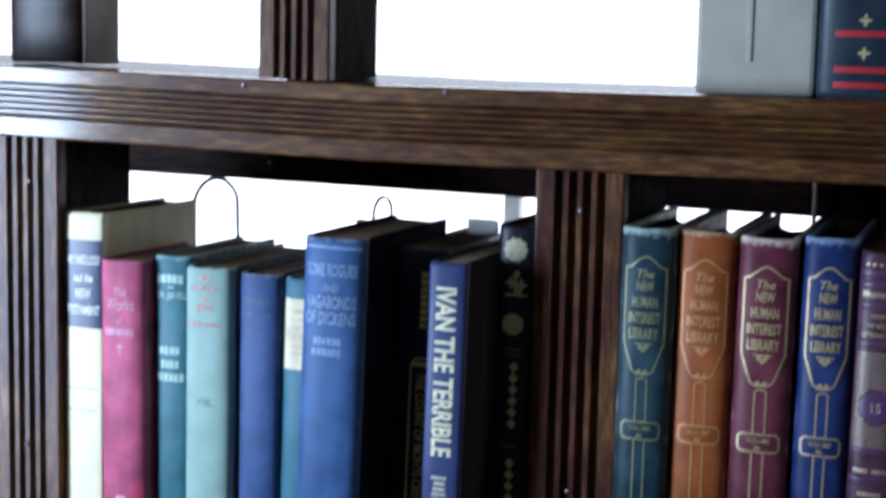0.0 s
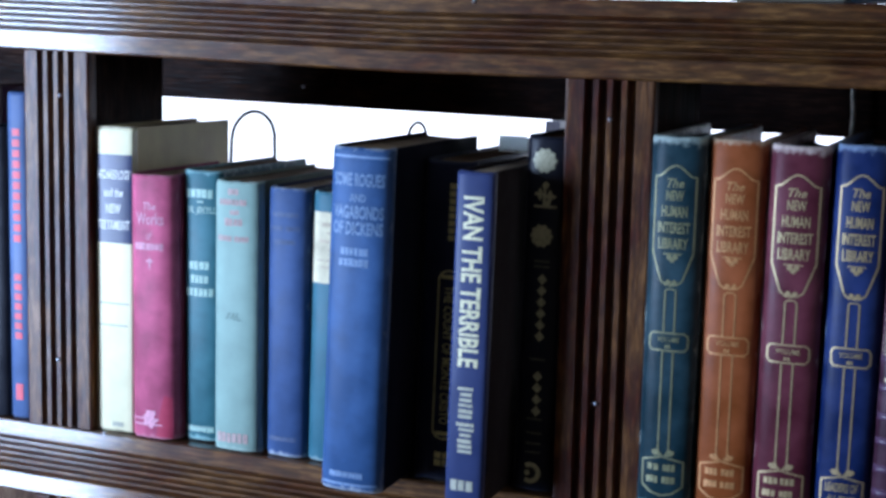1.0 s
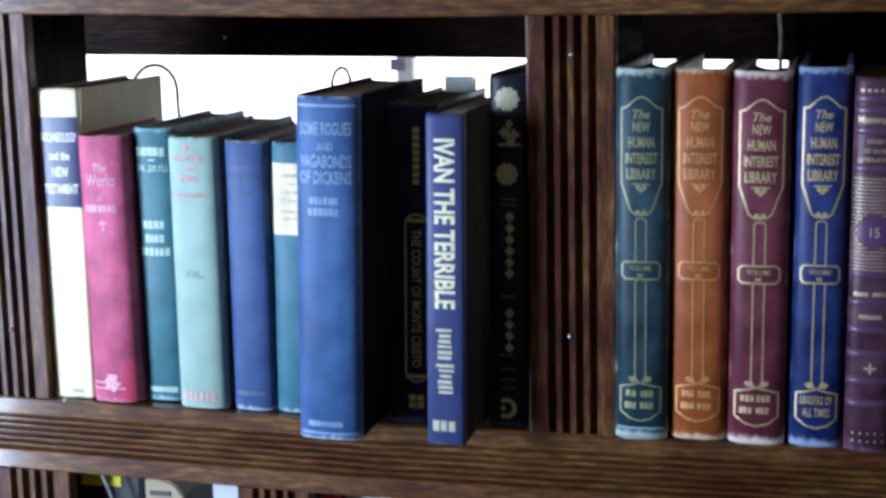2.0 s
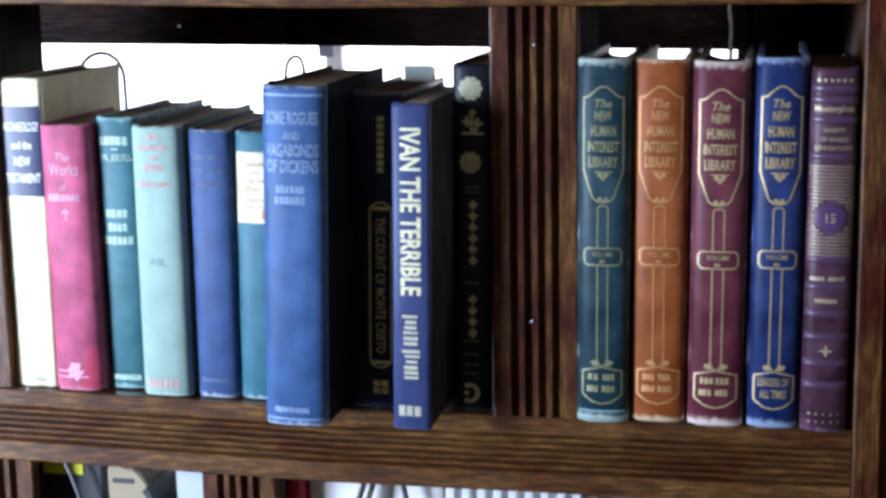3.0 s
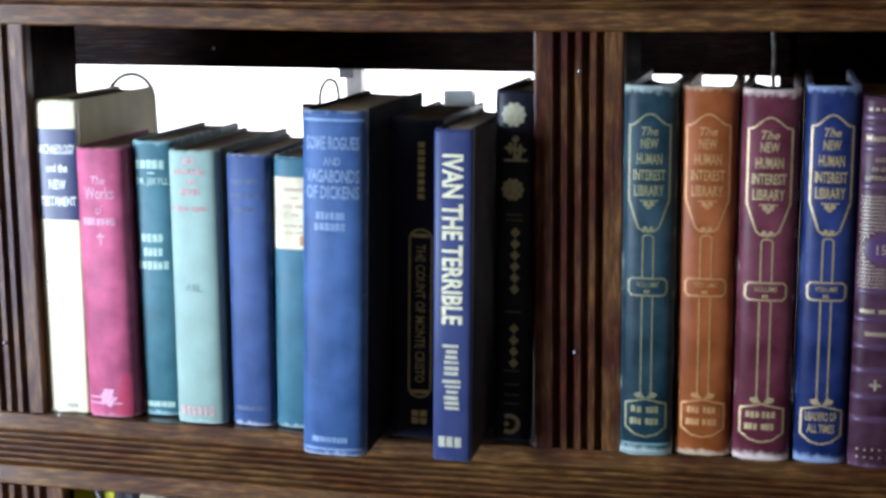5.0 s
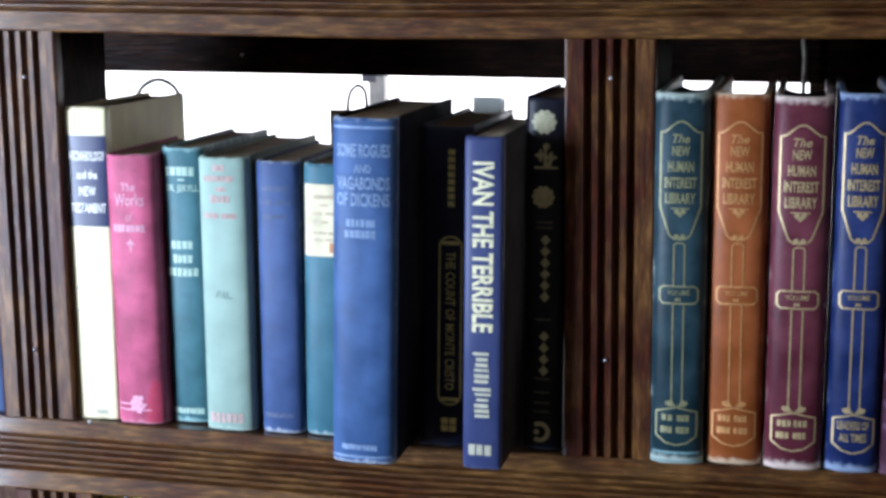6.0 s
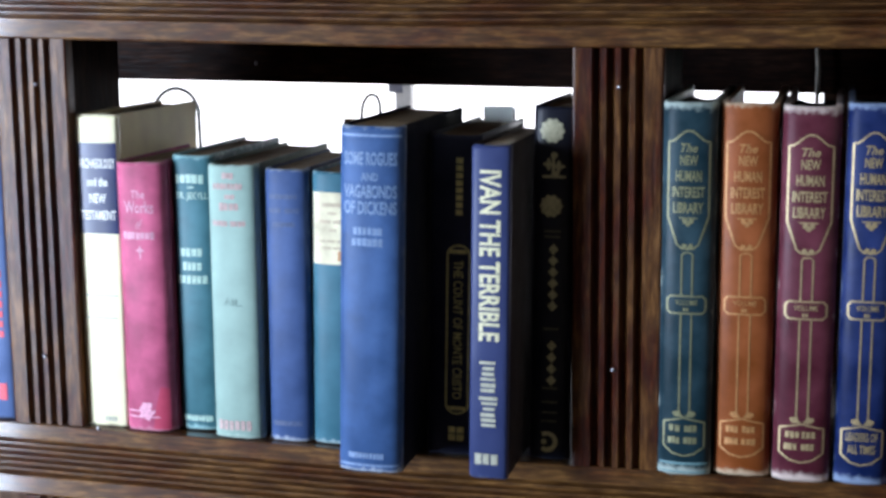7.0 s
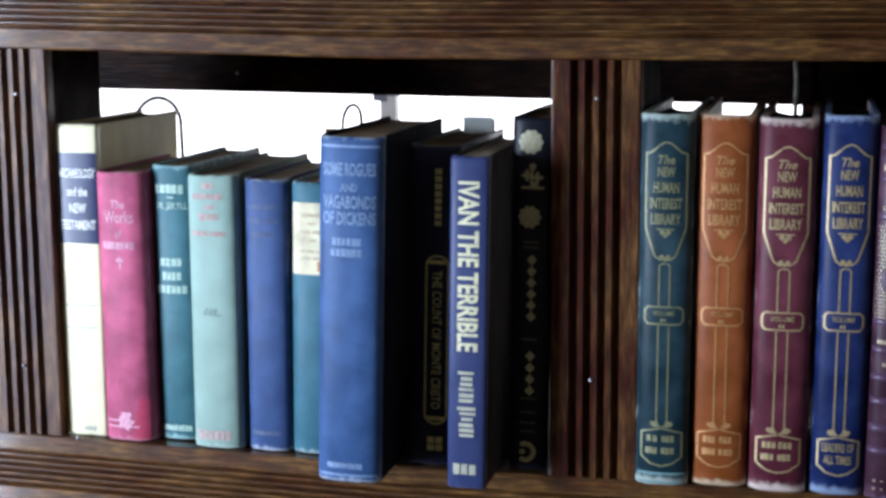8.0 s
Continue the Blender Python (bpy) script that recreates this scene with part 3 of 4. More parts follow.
b.print("label_stamp", bar(0.003, 0.0085, b.f(0.32), b.f(0.285)), plain("orange_stamp", (0.55, 0.28, 0.12), 0.7), "", 0.0006)

# large blue book that stands proud of the row
C_BIG = cloth("mid_blue_cloth", (0.042, 0.102, 0.26), 0.5, 0.3, (0.5, 0.56, 0.64), 0.4, 0.28)
# boards: less faded navy, taken near-black with the side's shade in the colour
b = Book("large mid-blue cloth book jutting out past the shelf", -0.1425, 0.0405, -0.046, 0.222, C_BIG, 0.165, 0.0055, 0.006, drop=0.002, pages=PAGES, sides=cloth("shaded_navy_boards", (0.005, 0.006, 0.015), 0.75, 0.1, (0.02, 0.03, 0.05), 0.3, 0.2, 0.05))
b.print("rule", join(bar(-0.0195, 0.0195, b.f(0.031), b.f(0.024), None, 12), bar(-0.0195, 0.0195, b.f(0.979), b.f(0.972), None, 12)), SILVER_BLUE)
b.print("title", join(letters("SOME ROGUES", 0, b.f(0.092), 0.034, 0.0085, bold=0.03), letters("AND", 0, b.f(0.143), 0.011, 0.005, bold=0.02),
                      letters("VAGABONDS", 0, b.f(0.184), 0.034, 0.0085, bold=0.03), letters("OF DICKENS", 0, b.f(0.23), 0.034, 0.0085, bold=0.03)), SILVER_BLUE, "rubbed pale stamped title")
b.print("author", join(word_bars(-0.0105, 0.0105, b.f(0.297), 0.006, 1, 50), word_bars(-0.0115, 0.0115, b.f(0.328), 0.006, 1, 51)), SILVER_BLUE)
b.print("imprint", word_bars(-0.013, 0.013, b.f(0.948), 0.0045, 1, 52), SILVER_BLUE)

# black book with a gilt frame
C_BLACK = cloth("black_navy_cloth", (0.011, 0.014, 0.036), 0.45, 0.1, (0.2, 0.2, 0.2), 0.15, 0.2)
b = Book("near-black book with a gilt framed title", -0.0965, 0.034, 0.002, 0.2125, C_BLACK, 0.145, 0.0048, 0.004)
GOLD_OLD = foil("yellowed_gilt", (0.8, 0.7, 0.26), 0.5, 0.15)
u0, hw = 0.0035, 0.0072
ring = [(u0 - hw, b.f(0.37)), (u0 - hw, b.f(0.83))] + [(u0 + hw * math.cos(t), b.f(0.835) + 0.006 * math.sin(t)) for t in np.linspace(math.pi, 2 * math.pi, 9)]
ring += [(u0 + hw, b.f(0.83)), (u0 + hw, b.f(0.37))] + [(u0 + hw * math.cos(t), b.f(0.365) + 0.006 * math.sin(t)) for t in np.linspace(0, math.pi, 9)]
b.print("gilt_frame", join(stroke(ring, 0.0012, None, True), bar(u0 - hw * 0.8, u0 + hw * 0.8, b.f(0.362), b.f(0.35)), bar(u0 - hw * 0.8, u0 + hw * 0.8, b.f(0.852), b.f(0.84))), GOLD_OLD)
b.print("title", letters("THE COUNT OF MONTE CRISTO", u0, b.f(0.6), 0.092, 0.0062, False, 0.01), GOLD_OLD, "dull gold title running down")
b.print("author", join(*[bar(u0 - 0.0022, u0 + 0.0022, b.f(0.07 + 0.0225 * k + 0.017), b.f(0.07 + 0.0225 * k), None, 3) for k in range(8)]), GOLD_OLD)
b.print("imprint", join(*[bar(u0 - 0.0052 + 0.0055 * i, u0 - 0.0006 + 0.0055 * i, b.f(0.925 + 0.024 * j), b.f(0.905 + 0.024 * j), None, 3) for i in range(2) for j in range(2)]), GOLD_OLD)

# blue history book, pulled out
C_IVAN = cloth("blue_jacket", (0.038, 0.053, 0.15), 0.42, 0.1, (0.3, 0.35, 0.5), 0.1, 0.15)
b = Book("blue book with pale yellow title pulled out past its neighbours", -0.0572, 0.0238, -0.042, 0.211, C_IVAN, 0.155, 0.0035, 0.0018, pages=PAGES_PALE, drop=0.002,
         sides=cloth("brown_black_boards", (0.026, 0.017, 0.016), 0.6, 0.1, (0.2, 0.15, 0.1), 0.2, 0.2, 0.1))
b.print("title", letters("IVAN THE TERRIBLE", 0.0, b.f(0.325), 0.1065, 0.0132, False, 0.03), GOLD_PALE, "large pale yellow title running down")
rng = random.Random(7)
b.print("author", join(*[bar(-0.0058 if k in (0, 6) else rng.uniform(-0.005, -0.003), rng.uniform(0.0035, 0.0058), b.f(0.638 + 0.0165 * k + rng.uniform(0.0085, 0.0125) + (0.008 if k > 5 else 0)),
                             b.f(0.638 + 0.0165 * k + (0.008 if k > 5 else 0)), None, 4) for k in range(12)]), foil("soft_yellow_print", (0.5, 0.5, 0.38), 0.5, 0.0))
b.print("imprint", word_bars(-0.0082, 0.009, b.f(0.937), 0.0085, 1, 61), foil("grey_yellow_print", (0.46, 0.46, 0.36), 0.5, 0.0))

# black book with gilt rosettes
C_INK = cloth("glossy_black_leather", (0.008, 0.009, 0.018), 0.36, 0.1, (0.1, 0.12, 0.2), 0.2, 0.2)
b = Book("black leather book with gilt rosettes down the spine", -0.0285, 0.0265, 0.006, 0.231, C_INK, 0.135, 0.004, 0.004)
b.print("gilt_rosette", disc(-0.001, b.f(0.068), 0.0075, None, 40, 10, 0.09), foil("pale_gilt_stamp", (0.52, 0.5, 0.34), 0.5, 0.1))
b.print("gilt_rosette", disc(-0.001, b.f(0.275), 0.007, None, 40, 10, 0.09), GOLD_DULL)
b.print("gilt_rosette", join(stroke([(-0.001 + 0.0055 * math.cos(t), b.f(0.945) + 0.0055 * math.sin(t)) for t in np.linspace(-2.2, 2.2, 20)], 0.003), disc(-0.003, b.f(0.945), 0.0018)), GOLD_DULL)
b.print("gilt_figure", join(disc(0.0005, b.f(0.135), 0.0022), disc(-0.003, b.f(0.16), 0.003, None, 16, 4, 0.4), disc(0.0035, b.f(0.165), 0.003, None, 16, 4, 0.4), bar(-0.001, 0.001, b.f(0.19), b.f(0.13)),
                            bar(-0.007, 0.008, b.f(0.197), b.f(0.19)), disc(0.002, b.f(0.185), 0.002)), GOLD_DULL)
b.print("gilt_diamond", join(*[diamond(0.001, b.f(0.395 + 0.032 * k), 0.0032, 0.0036) for k in range(6)], *[diamond(0.001, b.f(0.668 + 0.033 * k), 0.0032, 0.0036) for k in range(4)]), GOLD_DULL)
b.print("gilt_line", join(*[word_bars(-0.005, 0.0065, b.f(q), 0.0018, 1, 70 + i) for i, q in enumerate((0.345, 0.36, 0.62, 0.79, 0.83, 0.86, 0.885))]), foil("grey_gold", (0.16, 0.15, 0.1), 0.5))


# the four volumes of the library set
def volume(label, x0, w, y, h, cover, gold, shield, lean=0.001, foot=False, sunk=0.0035):
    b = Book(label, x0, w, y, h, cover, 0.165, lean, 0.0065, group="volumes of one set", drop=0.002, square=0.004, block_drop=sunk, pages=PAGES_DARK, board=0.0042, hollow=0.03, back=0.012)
    hw, lw = 0.38 * w, 0.0011
    side = [(-hw, b.f(0.107)), (-hw, b.f(0.30))]
    down = [(-hw, b.f(0.30)), (-0.27 * w, b.f(0.345)), (-0.2 * w, b.f(0.373)), (-0.1 * w, b.f(0.384)), (0.0, b.f(0.382))]
    crown = [(-hw + hw * t, b.f(0.104) + 0.0068 * (0.5 - 0.5 * math.cos(math.pi * max(0.0, t - 0.12) / 0.88)) ** 0.8) for t in np.linspace(0, 1, 12)]
    half = dense(crown[::-1] + side[1:] + down[1:])
    flip = [(-p, q) for p, q in half]
    b.print("gilt_frame", join(stroke(half, lw), stroke(flip, lw)), gold)
    b.print("title", join(letters("The", 0, b.f(0.12), 0.32 * w, 0.0055, slant=0.3, bold=0.02), letters("NEW", 0, b.f(0.152), 0.33 * w, 0.0062, bold=0.025), letters("HUMAN", 0, b.f(0.193), 0.48 * w, 0.0068, bold=0.025),
                          letters("INTEREST", 0, b.f(0.235), 0.6 * w, 0.0068, bold=0.025), letters("LIBRARY", 0, b.f(0.276), 0.56 * w, 0.0068, bold=0.025)), gold, "gilt stamped title")
    b.print("gilt_ornament", join(bar(-0.17 * w, 0.17 * w, b.f(0.305), b.f(0.301)), disc(-0.06 * w, b.f(0.311), 0.0016), disc(0.06 * w, b.f(0.311), 0.0016), disc(0, b.f(0.318), 0.0017),
                                  disc(-0.06 * w, b.f(0.377), 0.0016), disc(0.06 * w, b.f(0.377), 0.0016), disc(0, b.f(0.383), 0.0012)), gold)
    k, rail = 0.1 * w, []
    for s in (-1, 1):
        rail += [stroke(dense([(s * k, b.f(0.40)), (s * k, b.f(0.508))]), lw * 0.85), stroke(dense([(s * k, b.f(0.556)), (s * k, b.f(0.822))]), lw * 0.85)]
        rail += [disc(s * k * 1.15, b.f(0.826), 0.0017), disc(s * k * 1.75, b.f(0.827), 0.0014), bar(s * k - 0.0025, s * k + 0.0025, b.f(0.836), b.f(0.83))]
    rail.append(stroke([(-k, b.f(0.40)), (-k * 0.6, b.f(0.394)), (k * 0.6, b.f(0.394)), (k, b.f(0.40))], lw * 0.85))
    b.print("gilt_rail", join(*rail), gold)
    c, e, top, low = 0.36 * w, 0.3 * w, b.f(0.51), b.f(0.556)
    m = (top + low) / 2
    b.print("cartouche", join(stroke(dense([(-e, top), (e, top), (c, top - 0.0022), (c, low + 0.0022), (e, low), (-e, low), (-c, low + 0.0022), (-c, top - 0.0022)]), lw, None, False),
                              stroke([(-c, top - 0.0022), (-e, top)], lw)), gold)
    b.print("volume_number", join(letters("VOLUME", 0, m + 0.0015, 0.42 * w, 0.0034, bold=0.01), word_bars(-0.06 * w, 0.06 * w, m - 0.003, 0.0026, 1, 80)), gold)
    g, top, bot = 0.385 * w, b.f(0.846), b.f(0.918)
    plate = [(-g, top - 0.0012), (0, top + 0.0018), (g, top - 0.0012), (g, bot), (0.2 * w, bot - 0.0045), (0, bot - 0.006), (-0.2 * w, bot - 0.0045), (-g, bot)]
    b.print("gilt_shield", stroke(dense(plate + plate[:1]), lw, None, False), gold)
    if shield:
        b.print("shield_title", join(letters(shield[0], 0, b.f(0.868), 0.6 * w, 0.0055, bold=0.015), letters(shield[1], 0, b.f(0.901), 0.52 * w, 0.0055, bold=0.015)), gold)
    else:
        b.print("shield_title", join(word_bars(-0.28 * w, 0.3 * w, b.f(0.868), 0.0052, 2, int(x0 * 1e4)), word_bars(-0.3 * w, 0.3 * w, b.f(0.901), 0.0052, 2, int(x0 * 1e4) + 1)), gold)
    if foot:
        b.print("foot_rule", join(bar(-0.46 * w, 0.46 * w, b.f(0.968), b.f(0.961), None, 14), bar(-0.46 * w, 0.46 * w, b.f(0.99), b.f(0.986), None, 14)), foil("pale_teal_rubbing", (0.16, 0.31, 0.33), 0.6, 0.0), "", 0.0003)
    return b


C_GREEN = cloth("dark_teal_buckram", (0.0105, 0.041, 0.058), 0.44, 0.6, (0.4, 0.48, 0.44), 0.3, 0.42, 0.2)
C_ORANGE = cloth("burnt_orange_buckram", (0.31, 0.082, 0.017), 0.46, 0.45, (0.6, 0.45, 0.3), 0.3, 0.32, 0.2)
C_MAROON = cloth("maroon_buckram", (0.13, 0.0215, 0.039), 0.44, 0.58, (0.68, 0.56, 0.5), 0.3, 0.4, 0.2)
C_NAVY = cloth("navy_buckram", (0.008, 0.024, 0.125), 0.44, 0.55, (0.26, 0.34, 0.5), 0.3, 0.42, 0.2)
volume("dark teal buckram volume with gilt stamping", 0.057, 0.0328, -0.009, 0.236, C_GREEN, foil("olive_rubbed_gilt", (0.26, 0.26, 0.14), 0.5, 0.3), None, 0.0012, True)
volume("burnt-orange buckram volume with copper-gilt stamping", 0.0915, 0.0345, -0.004, 0.2355, C_ORANGE, GOLD_COPPER, None, 0.0012, False, 0.009)
volume("maroon buckram volume with rubbed white ends", 0.128, 0.0345, -0.008, 0.234, C_MAROON, GOLD, None, 0.002)
volume("navy-blue buckram volume with gilt stamping", 0.1655, 0.0318, -0.007, 0.236, C_NAVY, GOLD, ("LEADERS OF", "ALL TIMES"), 0.0025)

# purple book with a dotted gilt band
C_PURPLE = cloth("purple_leathercloth", (0.08, 0.026, 0.052), 0.38, 0.2, (0.3, 0.22, 0.36), 0.25, 0.5)
C_PALEP = foil("dull_pale_gold", (0.5, 0.4, 0.27), 0.5, 0.3)
C_LILAC = plain("lilac_band", (0.085, 0.04, 0.085), 0.36, 0.0, 0.1, 30.0, 0.05)
b = Book("purple book with a dotted gilt band and numbered disc", 0.1985, 0.0283, -0.011, 0.230, C_PURPLE, 0.15, 0.0025, 0.0065)
for q in (0.055, 0.085, 0.137, 0.235, 0.513, 0.588, 0.662, 0.727, 0.80, 0.862):
    bm = bmesh.new()
    us = np.linspace(-0.0138, 0.0138, 13)
    rings = [[bm.verts.new((u, b.f(q) + dz, 0)) for u in us] for dz in (-0.0022, -0.0008, 0.0008, 0.0022)]
    for r, s in zip(rings, rings[1:]):
        for i in range(12):
            bm.faces.new((r[i], r[i + 1], s[i + 1], s[i]))
    ob = b.print("raised_band", bm, C_LILAC, "", 0.0002)
    for v in ob.data.vertices:
        if abs(v.co.z - b.f(q)) < 0.0012:
            v.co.y -= 0.0009
b.print("title", join(*[bar(-0.011 + 0.0038 * k, -0.009 + 0.0038 * k, b.f(0.038), b.f(0.03), None, 3) for k in range(6)], letters("Masterplots", 0, b.f(0.111), 0.0235, 0.0055, bold=0.02),
                      letters("DIGESTS", 0.0005, b.f(0.165), 0.013, 0.0026, bold=0.01), letters("OF WORLD", 0.0005, b.f(0.19), 0.017, 0.0028, bold=0.01), letters("LITERATURE", 0, b.f(0.213), 0.0225, 0.0026, bold=0.01)), C_PALEP, "dull gilt title")
dots = bmesh.new()
rows, cols = 26, 15
for i in range(rows):
    for j in range(cols):
        p, q = -0.0128 + 0.0256 * (j + 0.5 * (i % 2)) / (cols - 0.5), b.f(0.262 + 0.24 * i / (rows - 1))
        if math.hypot(p, q - b.f(0.40)) > 0.0108:
            diamond(p, q, 0.0006, 0.0007, dots)
ob = b.lay("dotted_band", islands(dots), foil("bright_pale_gold", (0.6, 0.5, 0.34), 0.45, 0.3), "", 0.00035)
ob["kind"] = "stuff"
b.print("disc", disc(0, b.f(0.40), 0.0082, None, 30), plain("violet_disc", (0.085, 0.035, 0.12), 0.4), "", 0.0003)
b.print("disc_ring", stroke([(0.0088 * math.cos(t), b.f(0.40) + 0.0088 * math.sin(t)) for t in np.linspace(0, 2 * math.pi, 40)], 0.0009), C_LILAC, "", 0.0004)
b.print("volume_number", letters("15", 0, b.f(0.402), 0.0058, 0.006, bold=0.01), C_PALEP, "", 0.0006)
b.print("range_title", join(word_bars(-0.011, 0.011, b.f(0.567), 0.003, 2, 90), word_bars(-0.0075, 0.0075, b.f(0.628), 0.003, 1, 91)), C_PALEP)
b.print("gilt_ornament", join(disc(0, b.f(0.767), 0.0024, None, 24, 4, 0.6), *[diamond(-0.009 + 0.0045 * k, b.f(q), 0.0008, 0.0008) for k in range(5) for q in (0.945, 0.967)]), C_PALEP)

# bookmark standing in the row
C_MARK, nt, bsdf = nodes_of("pale_blue_card")
bsdf.inputs["Base Color"].default_value = (0.6, 0.68, 0.7, 1)
bsdf.inputs["Roughness"].default_value = 0.6
glow = add(nt, "ShaderNodeBsdfTranslucent", Color=(0.86, 0.93, 0.95, 1))
blend = add(nt, "ShaderNodeMixShader", Fac=0.75)
nt.links.new(bsdf.outputs[0], blend.inputs[1])
nt.links.new(glow.outputs[0], blend.inputs[2])
nt.links.new(blend.outputs[0], nt.nodes["Material Output"].inputs["Surface"])
mark = empty("bookmark", pose(-0.0725, 0.125, 0.0003))
part("card", box(-0.0105, 0.0105, 0.0, 0.0009, 0.0, 0.2205, 0.0003), C_MARK, mark)
part("edge_strip", box(0.0107, 0.0125, -0.0003, 0.0012, 0.0, 0.2195, 0.0003), plain("grey_card", (0.3, 0.33, 0.33), 0.6), mark)
tagged(mark, "pale blue card bookmark standing up behind dark books", "bookmark")

# books past the stile
C_DARK = cloth("black_jacket", (0.012, 0.013, 0.02), 0.35, 0.1, (0.1, 0.1, 0.1), 0.1, 0.2)
C_BRED = cloth("dusty_blue_jacket", (0.075, 0.12, 0.26), 0.45, 0.1, (0.4, 0.45, 0.5), 0.1, 0.2)
C_WINE = cloth("wine_cloth", (0.09, 0.012, 0.025), 0.5, 0.2, (0.3, 0.2, 0.2), 0.2, 0.2)
RED = plain("red_print", (0.5, 0.03, 0.06), 0.5)
b = Book("thin dusty-blue book with red lettering", -0.4117, 0.0155, 0.004, 0.2375, C_BRED, 0.135, 0.0, 0.002, z=sag(-0.4))
b.print("title", join(*[bar(-0.003, 0.003, b.f(0.11 + 0.032 * k + 0.022), b.f(0.11 + 0.032 * k), None, 3) for k in range(11)], *[bar(-0.003, 0.003, b.f(0.55 + 0.03 * k + 0.02), b.f(0.55 + 0.03 * k), None, 3) for k in range(7)],
                      bar(-0.003, 0.003, b.f(0.94), b.f(0.89), None, 3)), RED)
b = Book("black-jacketed novel with white title running down", -0.4335, 0.0205, 0.002, 0.212, C_DARK, 0.135, 0.0, 0.003, z=sag(-0.42))
b.print("title", letters("The Phantom of the Opera", 0.0, b.f(0.4), 0.118, 0.0065, False, 0.02), WHITE_INK)
b.print("author", join(*[bar(-0.002, 0.002, b.f(0.83 + 0.018 * k + 0.013), b.f(0.83 + 0.018 * k), None, 3) for k in range(8)]), WHITE_INK)
b.print("emblem", join(bar(-0.003, 0.003, b.f(0.09), b.f(0.06), None, 3), bar(-0.003, 0.003, b.f(0.06), b.f(0.04), None, 3)), C_GREY)
Book("plain wine-red cloth book beside a black novel", -0.462, 0.027, 0.02, 0.238, C_WINE, 0.12, 0.0, 0.005, z=sag(-0.45))

# ---- cords behind the shelf ----
CORD = plain("dark_rubber", (0.03, 0.027, 0.025), 0.5)
def cord_loop(x, y, foot, width, height, radius, label, lean=0.0):
    ob = empty("cord", pose(x, y, foot))
    part("sheath", tube(arch(width, height, 16, lean), radius), CORD, ob)
    return tagged(ob, label, "cord")


WHITE_TOP = plain("white_table_paint", (0.68, 0.68, 0.7), 0.45, 0.0, 0.05, 20.0, 0.1)
table = empty("side_table", pose(-0.35, 0.66, ZF))
part("table_top", box(-0.45, 0.45, -0.335, 0.33, 0.69, 0.72, 0.004), WHITE_TOP, table)
for i in (-1, 1):
    for j in (-1, 1):
        part("leg", box(0.41 * i - 0.02, 0.41 * i + 0.02, 0.29 * j - 0.035, 0.29 * j + 0.005, 0.0, 0.69, 0.003), WHITE_TOP, table)
tagged(table, "low white-painted side table behind the bookcase", "table")
cord_loop(-0.526, 0.61, -0.43, 0.062, 0.624, 0.0022, "thin dark cord standing up in a loop", 0.003)
tag = empty("card_tag", pose(-0.2325, 0.336, -0.43))
part("sheet", box(-0.0205, 0.02, 0.0, 0.002, 0.0, 0.6205, 0.0006), plain("brown_card", (0.3, 0.23, 0.13), 0.8, 0.0, 0.2, 90.0, 0.2), tag, "upright brown card")
part("string_loop", tube([(0.004 + p * 0.6, 0.001, 0.597 + q) for p, _, q in arch(0.027, 0.0440, 16, 0.002)], 0.0015), CORD, tag, "thin dark string loop")
tagged(tag, "brown card tag with a thin string loop standing behind the shelf", "tag")
hang = empty("cord", pose(0.1437, 0.272, 0.2975))
part("sheath", tube([(0.0, 0, 0), (-0.0008, 0, -0.016), (0.0008, 0.0, -0.03), (0.0002, 0.0, -0.046), (0.0015, 0.0, -0.06), (0.001, 0.0, -0.075), (0.0012, 0.0, -0.1)], 0.0017), plain("grey_cord", (0.5, 0.47, 0.38), 0.45, 0.0, 0.4, 130.0), hang)
tagged(hang, "grey cord hanging behind the volumes", "cord")

# ---- upper shelf ----
Z1 = 0.3175
C_STONE = plain("grey_plaster_cloth", (0.42, 0.40, 0.34), 0.85, 0.0, 0.12, 26.0, 0.5)
holder = empty("box_file", pose(0.166, 0.02, Z1))
part("body", box(-0.072, 0.0, 0.0, 0.1, 0.0, 0.25, 0.003), C_STONE, holder)
part("label_holder", box(-0.041, -0.038, -0.0012, 0.0, 0.02, 0.11, 0.0004), C_GREY, holder)
tagged(holder, "grey cloth-covered box file on the upper shelf", "box")
C_SLATE = cloth("dark_slate_cloth", (0.018, 0.032, 0.05), 0.4, 0.1, (0.2, 0.2, 0.25), 0.2, 0.2)
b = Book("dark slate book with red rules and gilt ornaments", 0.168, 0.052, 0.006, 0.24, C_SLATE, 0.14, 0.0, 0.006, Z1)
b.print("red_rule", join(*[bar(-0.016, 0.026, z, z + 0.0035, None, 10) for z in (0.006, 0.015, 0.036, 0.09, 0.11)]), plain("red_rule_paint", (0.42, 0.02, 0.03), 0.45))
b.print("gilt_ornament", join(*[disc(0.001, z, 0.0026, None, 20, 4, 0.5) for z in (0.0265, 0.0455, 0.065)]), GOLD_DULL)
Book("dark brown leather book on the upper shelf", -0.412, 0.058, 0.046, 0.22, cloth("dark_leather", (0.02, 0.012, 0.01), 0.4, 0.1, (0.2, 0.15, 0.1), 0.2, 0.3), 0.06, 0.0, 0.006, Z1 + sag(-0.39),
     sides=cloth("tan_cloth", (0.17, 0.1, 0.05), 0.5, 0.1, (0.4, 0.3, 0.2), 0.2, 0.2))

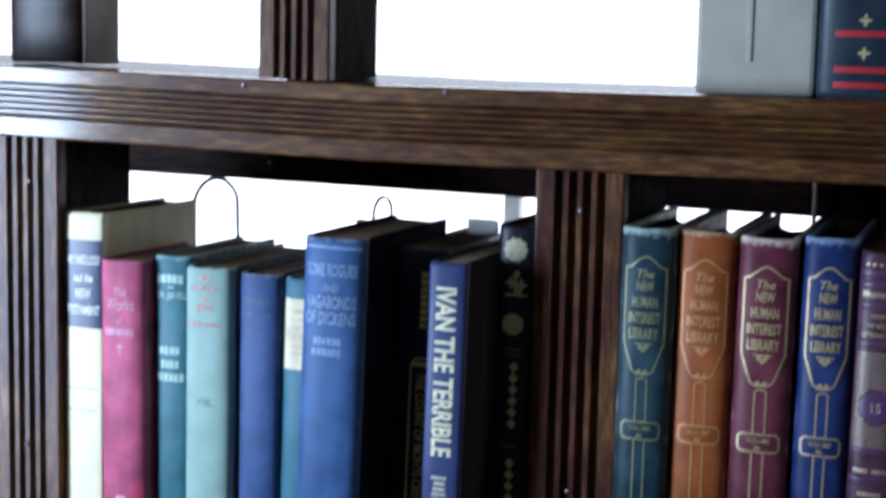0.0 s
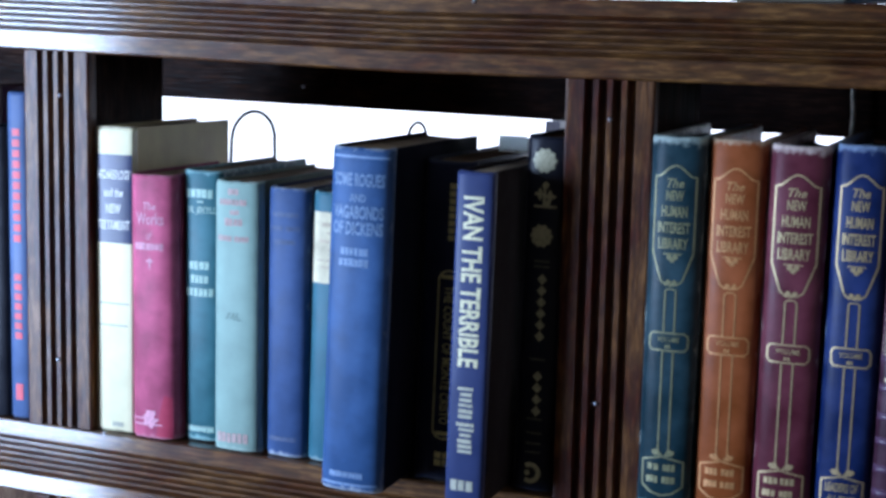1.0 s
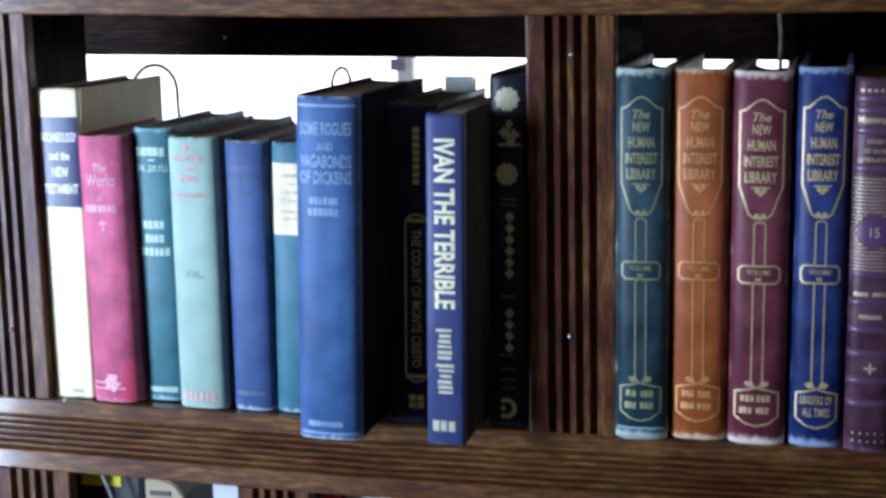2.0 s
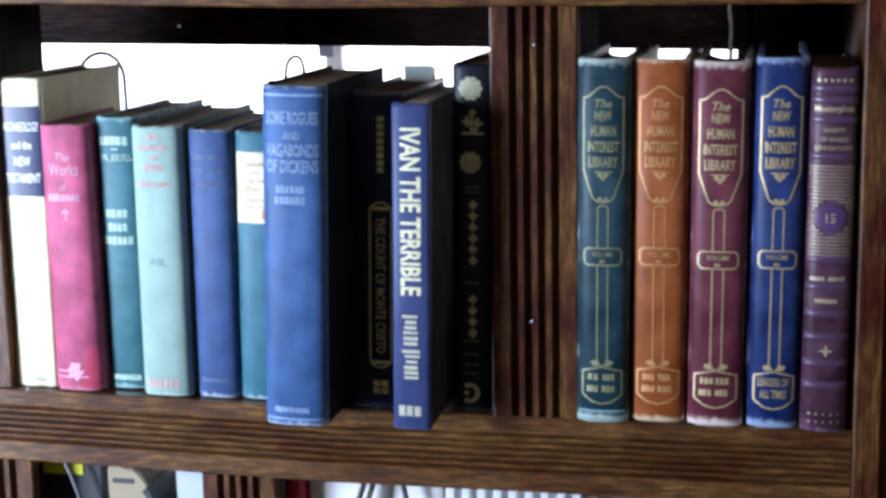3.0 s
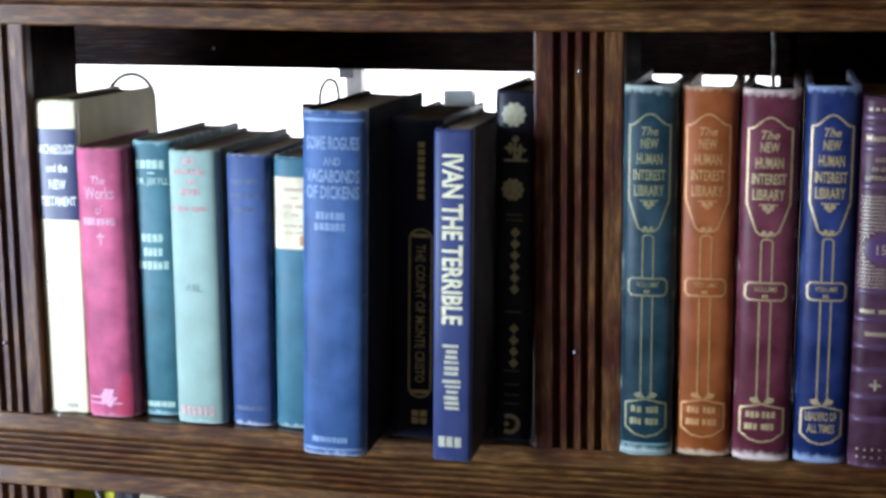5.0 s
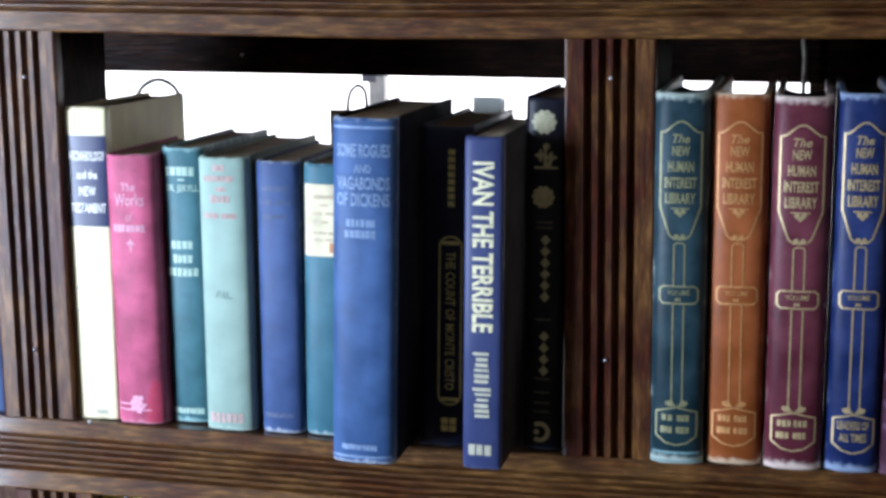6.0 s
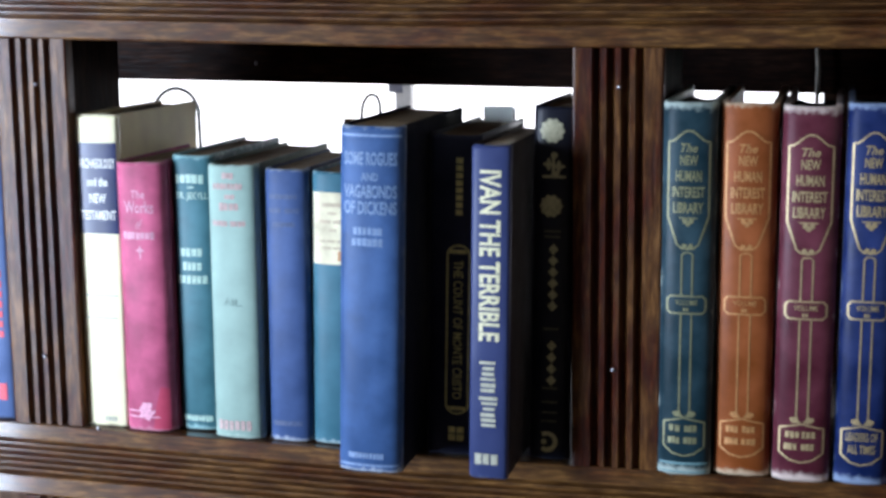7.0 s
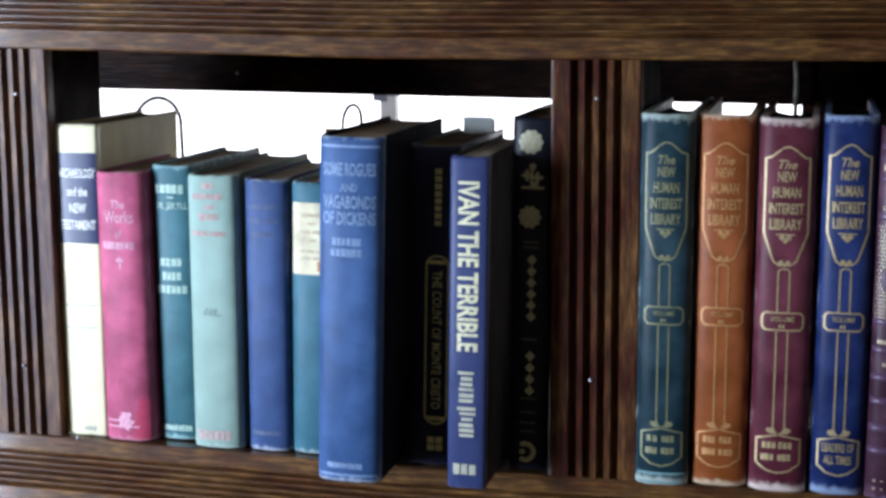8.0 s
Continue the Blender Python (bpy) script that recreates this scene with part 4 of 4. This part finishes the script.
# ---- lower shelf ----
Z2 = -0.3145
C_BOXB = plain("black_plastic", (0.025, 0.026, 0.03), 0.4)
dark_box = empty("battery_box", pose(-0.318, 0.03, Z2))
shell = part("body", box(-0.03, 0.029, 0.0, 0.08, 0.0, 0.262, 0.004), C_BOXB, dark_box)
part("yellow_tape", box(-0.019, 0.012, -0.0012, 0.0, 0.248, 0.26, 0.0003), plain("yellow_tape", (0.78, 0.74, 0.02), 0.4), shell, "bright yellow tape")
tagged(dark_box, "black plastic box with a strip of yellow tape", "box")
C_BEIGE = plain("beige_plastic", (0.27, 0.22, 0.135), 0.5, 0.0, 0.1, 40)
device = empty("label_printer", pose(-0.245, 0.03, Z2))
bm = prism([(-0.043, 0.0), (0.006, 0.0), (0.006, 0.214), (0.004, 0.218), (-0.018, 0.25), (-0.022, 0.253), (-0.039, 0.258), (-0.043, 0.254)], 1, 0.0, 0.1)
bmesh.ops.bevel(bm, geom=bm.edges[:], offset=0.0012, segments=2, affect="EDGES")
shell = part("body", bm, C_BEIGE, device)
part("slot", box(-0.039, -0.023, -0.001, 0.001, 0.243, 0.2465, 0.0003), BLACK_INK, shell)
part("tray", prism([(-0.012, 0.2415), (-0.009, 0.2445), (0.01, 0.2175), (0.007, 0.2145)], 1, -0.012, 0.09), C_BOXB, device)
tagged(device, "beige plastic device with a dark slot", "device")
sheet = empty("paper_stack", pose(-0.222, 0.03, Z2))
part("block", box(-0.0135, 0.0165, 0.0, 0.09, 0.0, 0.258, 0.001), plain("bluish_white_paper", (0.42, 0.46, 0.52), 0.7, 0.0, 0.04), sheet)
tagged(sheet, "upright stack of bluish white papers", "papers")
C_REDB = cloth("bright_red_cloth", (0.4, 0.015, 0.025), 0.45, 0.1, (0.5, 0.2, 0.2), 0.2, 0.2)
Book("bright red book under the shelf", -0.1515, 0.0125, 0.018, 0.285, C_REDB, 0.055, 0.0, 0.003, Z2)
# light grey board added for the pale background that shows below the shelf
grey = empty("pale_board", pose(-0.05, 0.032, Z2))
part("body", box(-0.088, 0.0085, 0.0, 0.03, 0.0, 0.256, 0.003), plain("light_grey_board", (0.72, 0.7, 0.7), 0.5, 0.0, 0.06), grey)
tagged(grey, "light grey board standing in for the pale background of the lower shelf", "case")
for x, s in ((-0.121, 1.0), (-0.1145, 1.0), (-0.045, -0.8)):
    c = empty("cord", pose(x, 0.022, Z2))
    part("sheath", tube([(-0.04 * s + 0.07 * s * t, 0.004 * math.sin(6 * t), 0.05 + 0.215 * t) for t in np.linspace(0, 1, 10)], 0.002), CORD, c)
    tagged(c, "dark cord slanting up on the lower shelf", "cord")
ribs = empty("ribbed_case", pose(0.0, 0.03, Z2))
C_WHITE = plain("white_plastic", (0.72, 0.72, 0.74), 0.4, 0.0, 0.04)
shell = part("body", box(-0.04, 0.06, 0.004, 0.06, 0.0, 0.255, 0.002), C_WHITE, ribs)
for k in range(9):
    part("rib", box(-0.038 + 0.011 * k, -0.032 + 0.011 * k, -0.002, 0.0038, 0.0, 0.255, 0.001), C_WHITE, shell)
tagged(ribs, "white ribbed plastic case on the lower shelf", "case")

cable = empty("cord", pose(-0.318, 0.0, Z2))
part("sheath", tube([(0.028 - 0.028 * t ** 5, 0.02 + 0.004 * math.cos(4 * t), 0.27 * t) for t in np.linspace(0, 1, 16)], 0.0015), plain("grey_rubber", (0.1, 0.1, 0.115), 0.5), cable)
tagged(cable, "grey cable hanging in front of a black box", "cord")
bm = bmesh.new()
bmesh.ops.create_cone(bm, cap_ends=True, segments=14, radius1=0.009, radius2=0.011, depth=0.222)
bmesh.ops.subdivide_edges(bm, edges=[e for e in bm.edges if abs(e.verts[0].co.z - e.verts[1].co.z) > 0.1], cuts=24, use_grid_fill=True)
for v in bm.verts:
    v.co += 0.0042 * noise.noise_vector(v.co * 95) * (0.2 if v.co.z < -0.1 else 1.0)
    v.co.z = max(v.co.z, -0.111)
scrap = empty("paper_roll", pose(-0.084, 0.0175, Z2 + 0.111))
part("sheet", bm, plain("crumpled_cream_paper", (0.45, 0.37, 0.26), 0.8, 0.0, 0.2, 140.0, 0.5), scrap)
tagged(scrap, "crumpled cream paper roll among dark cords", "paper")
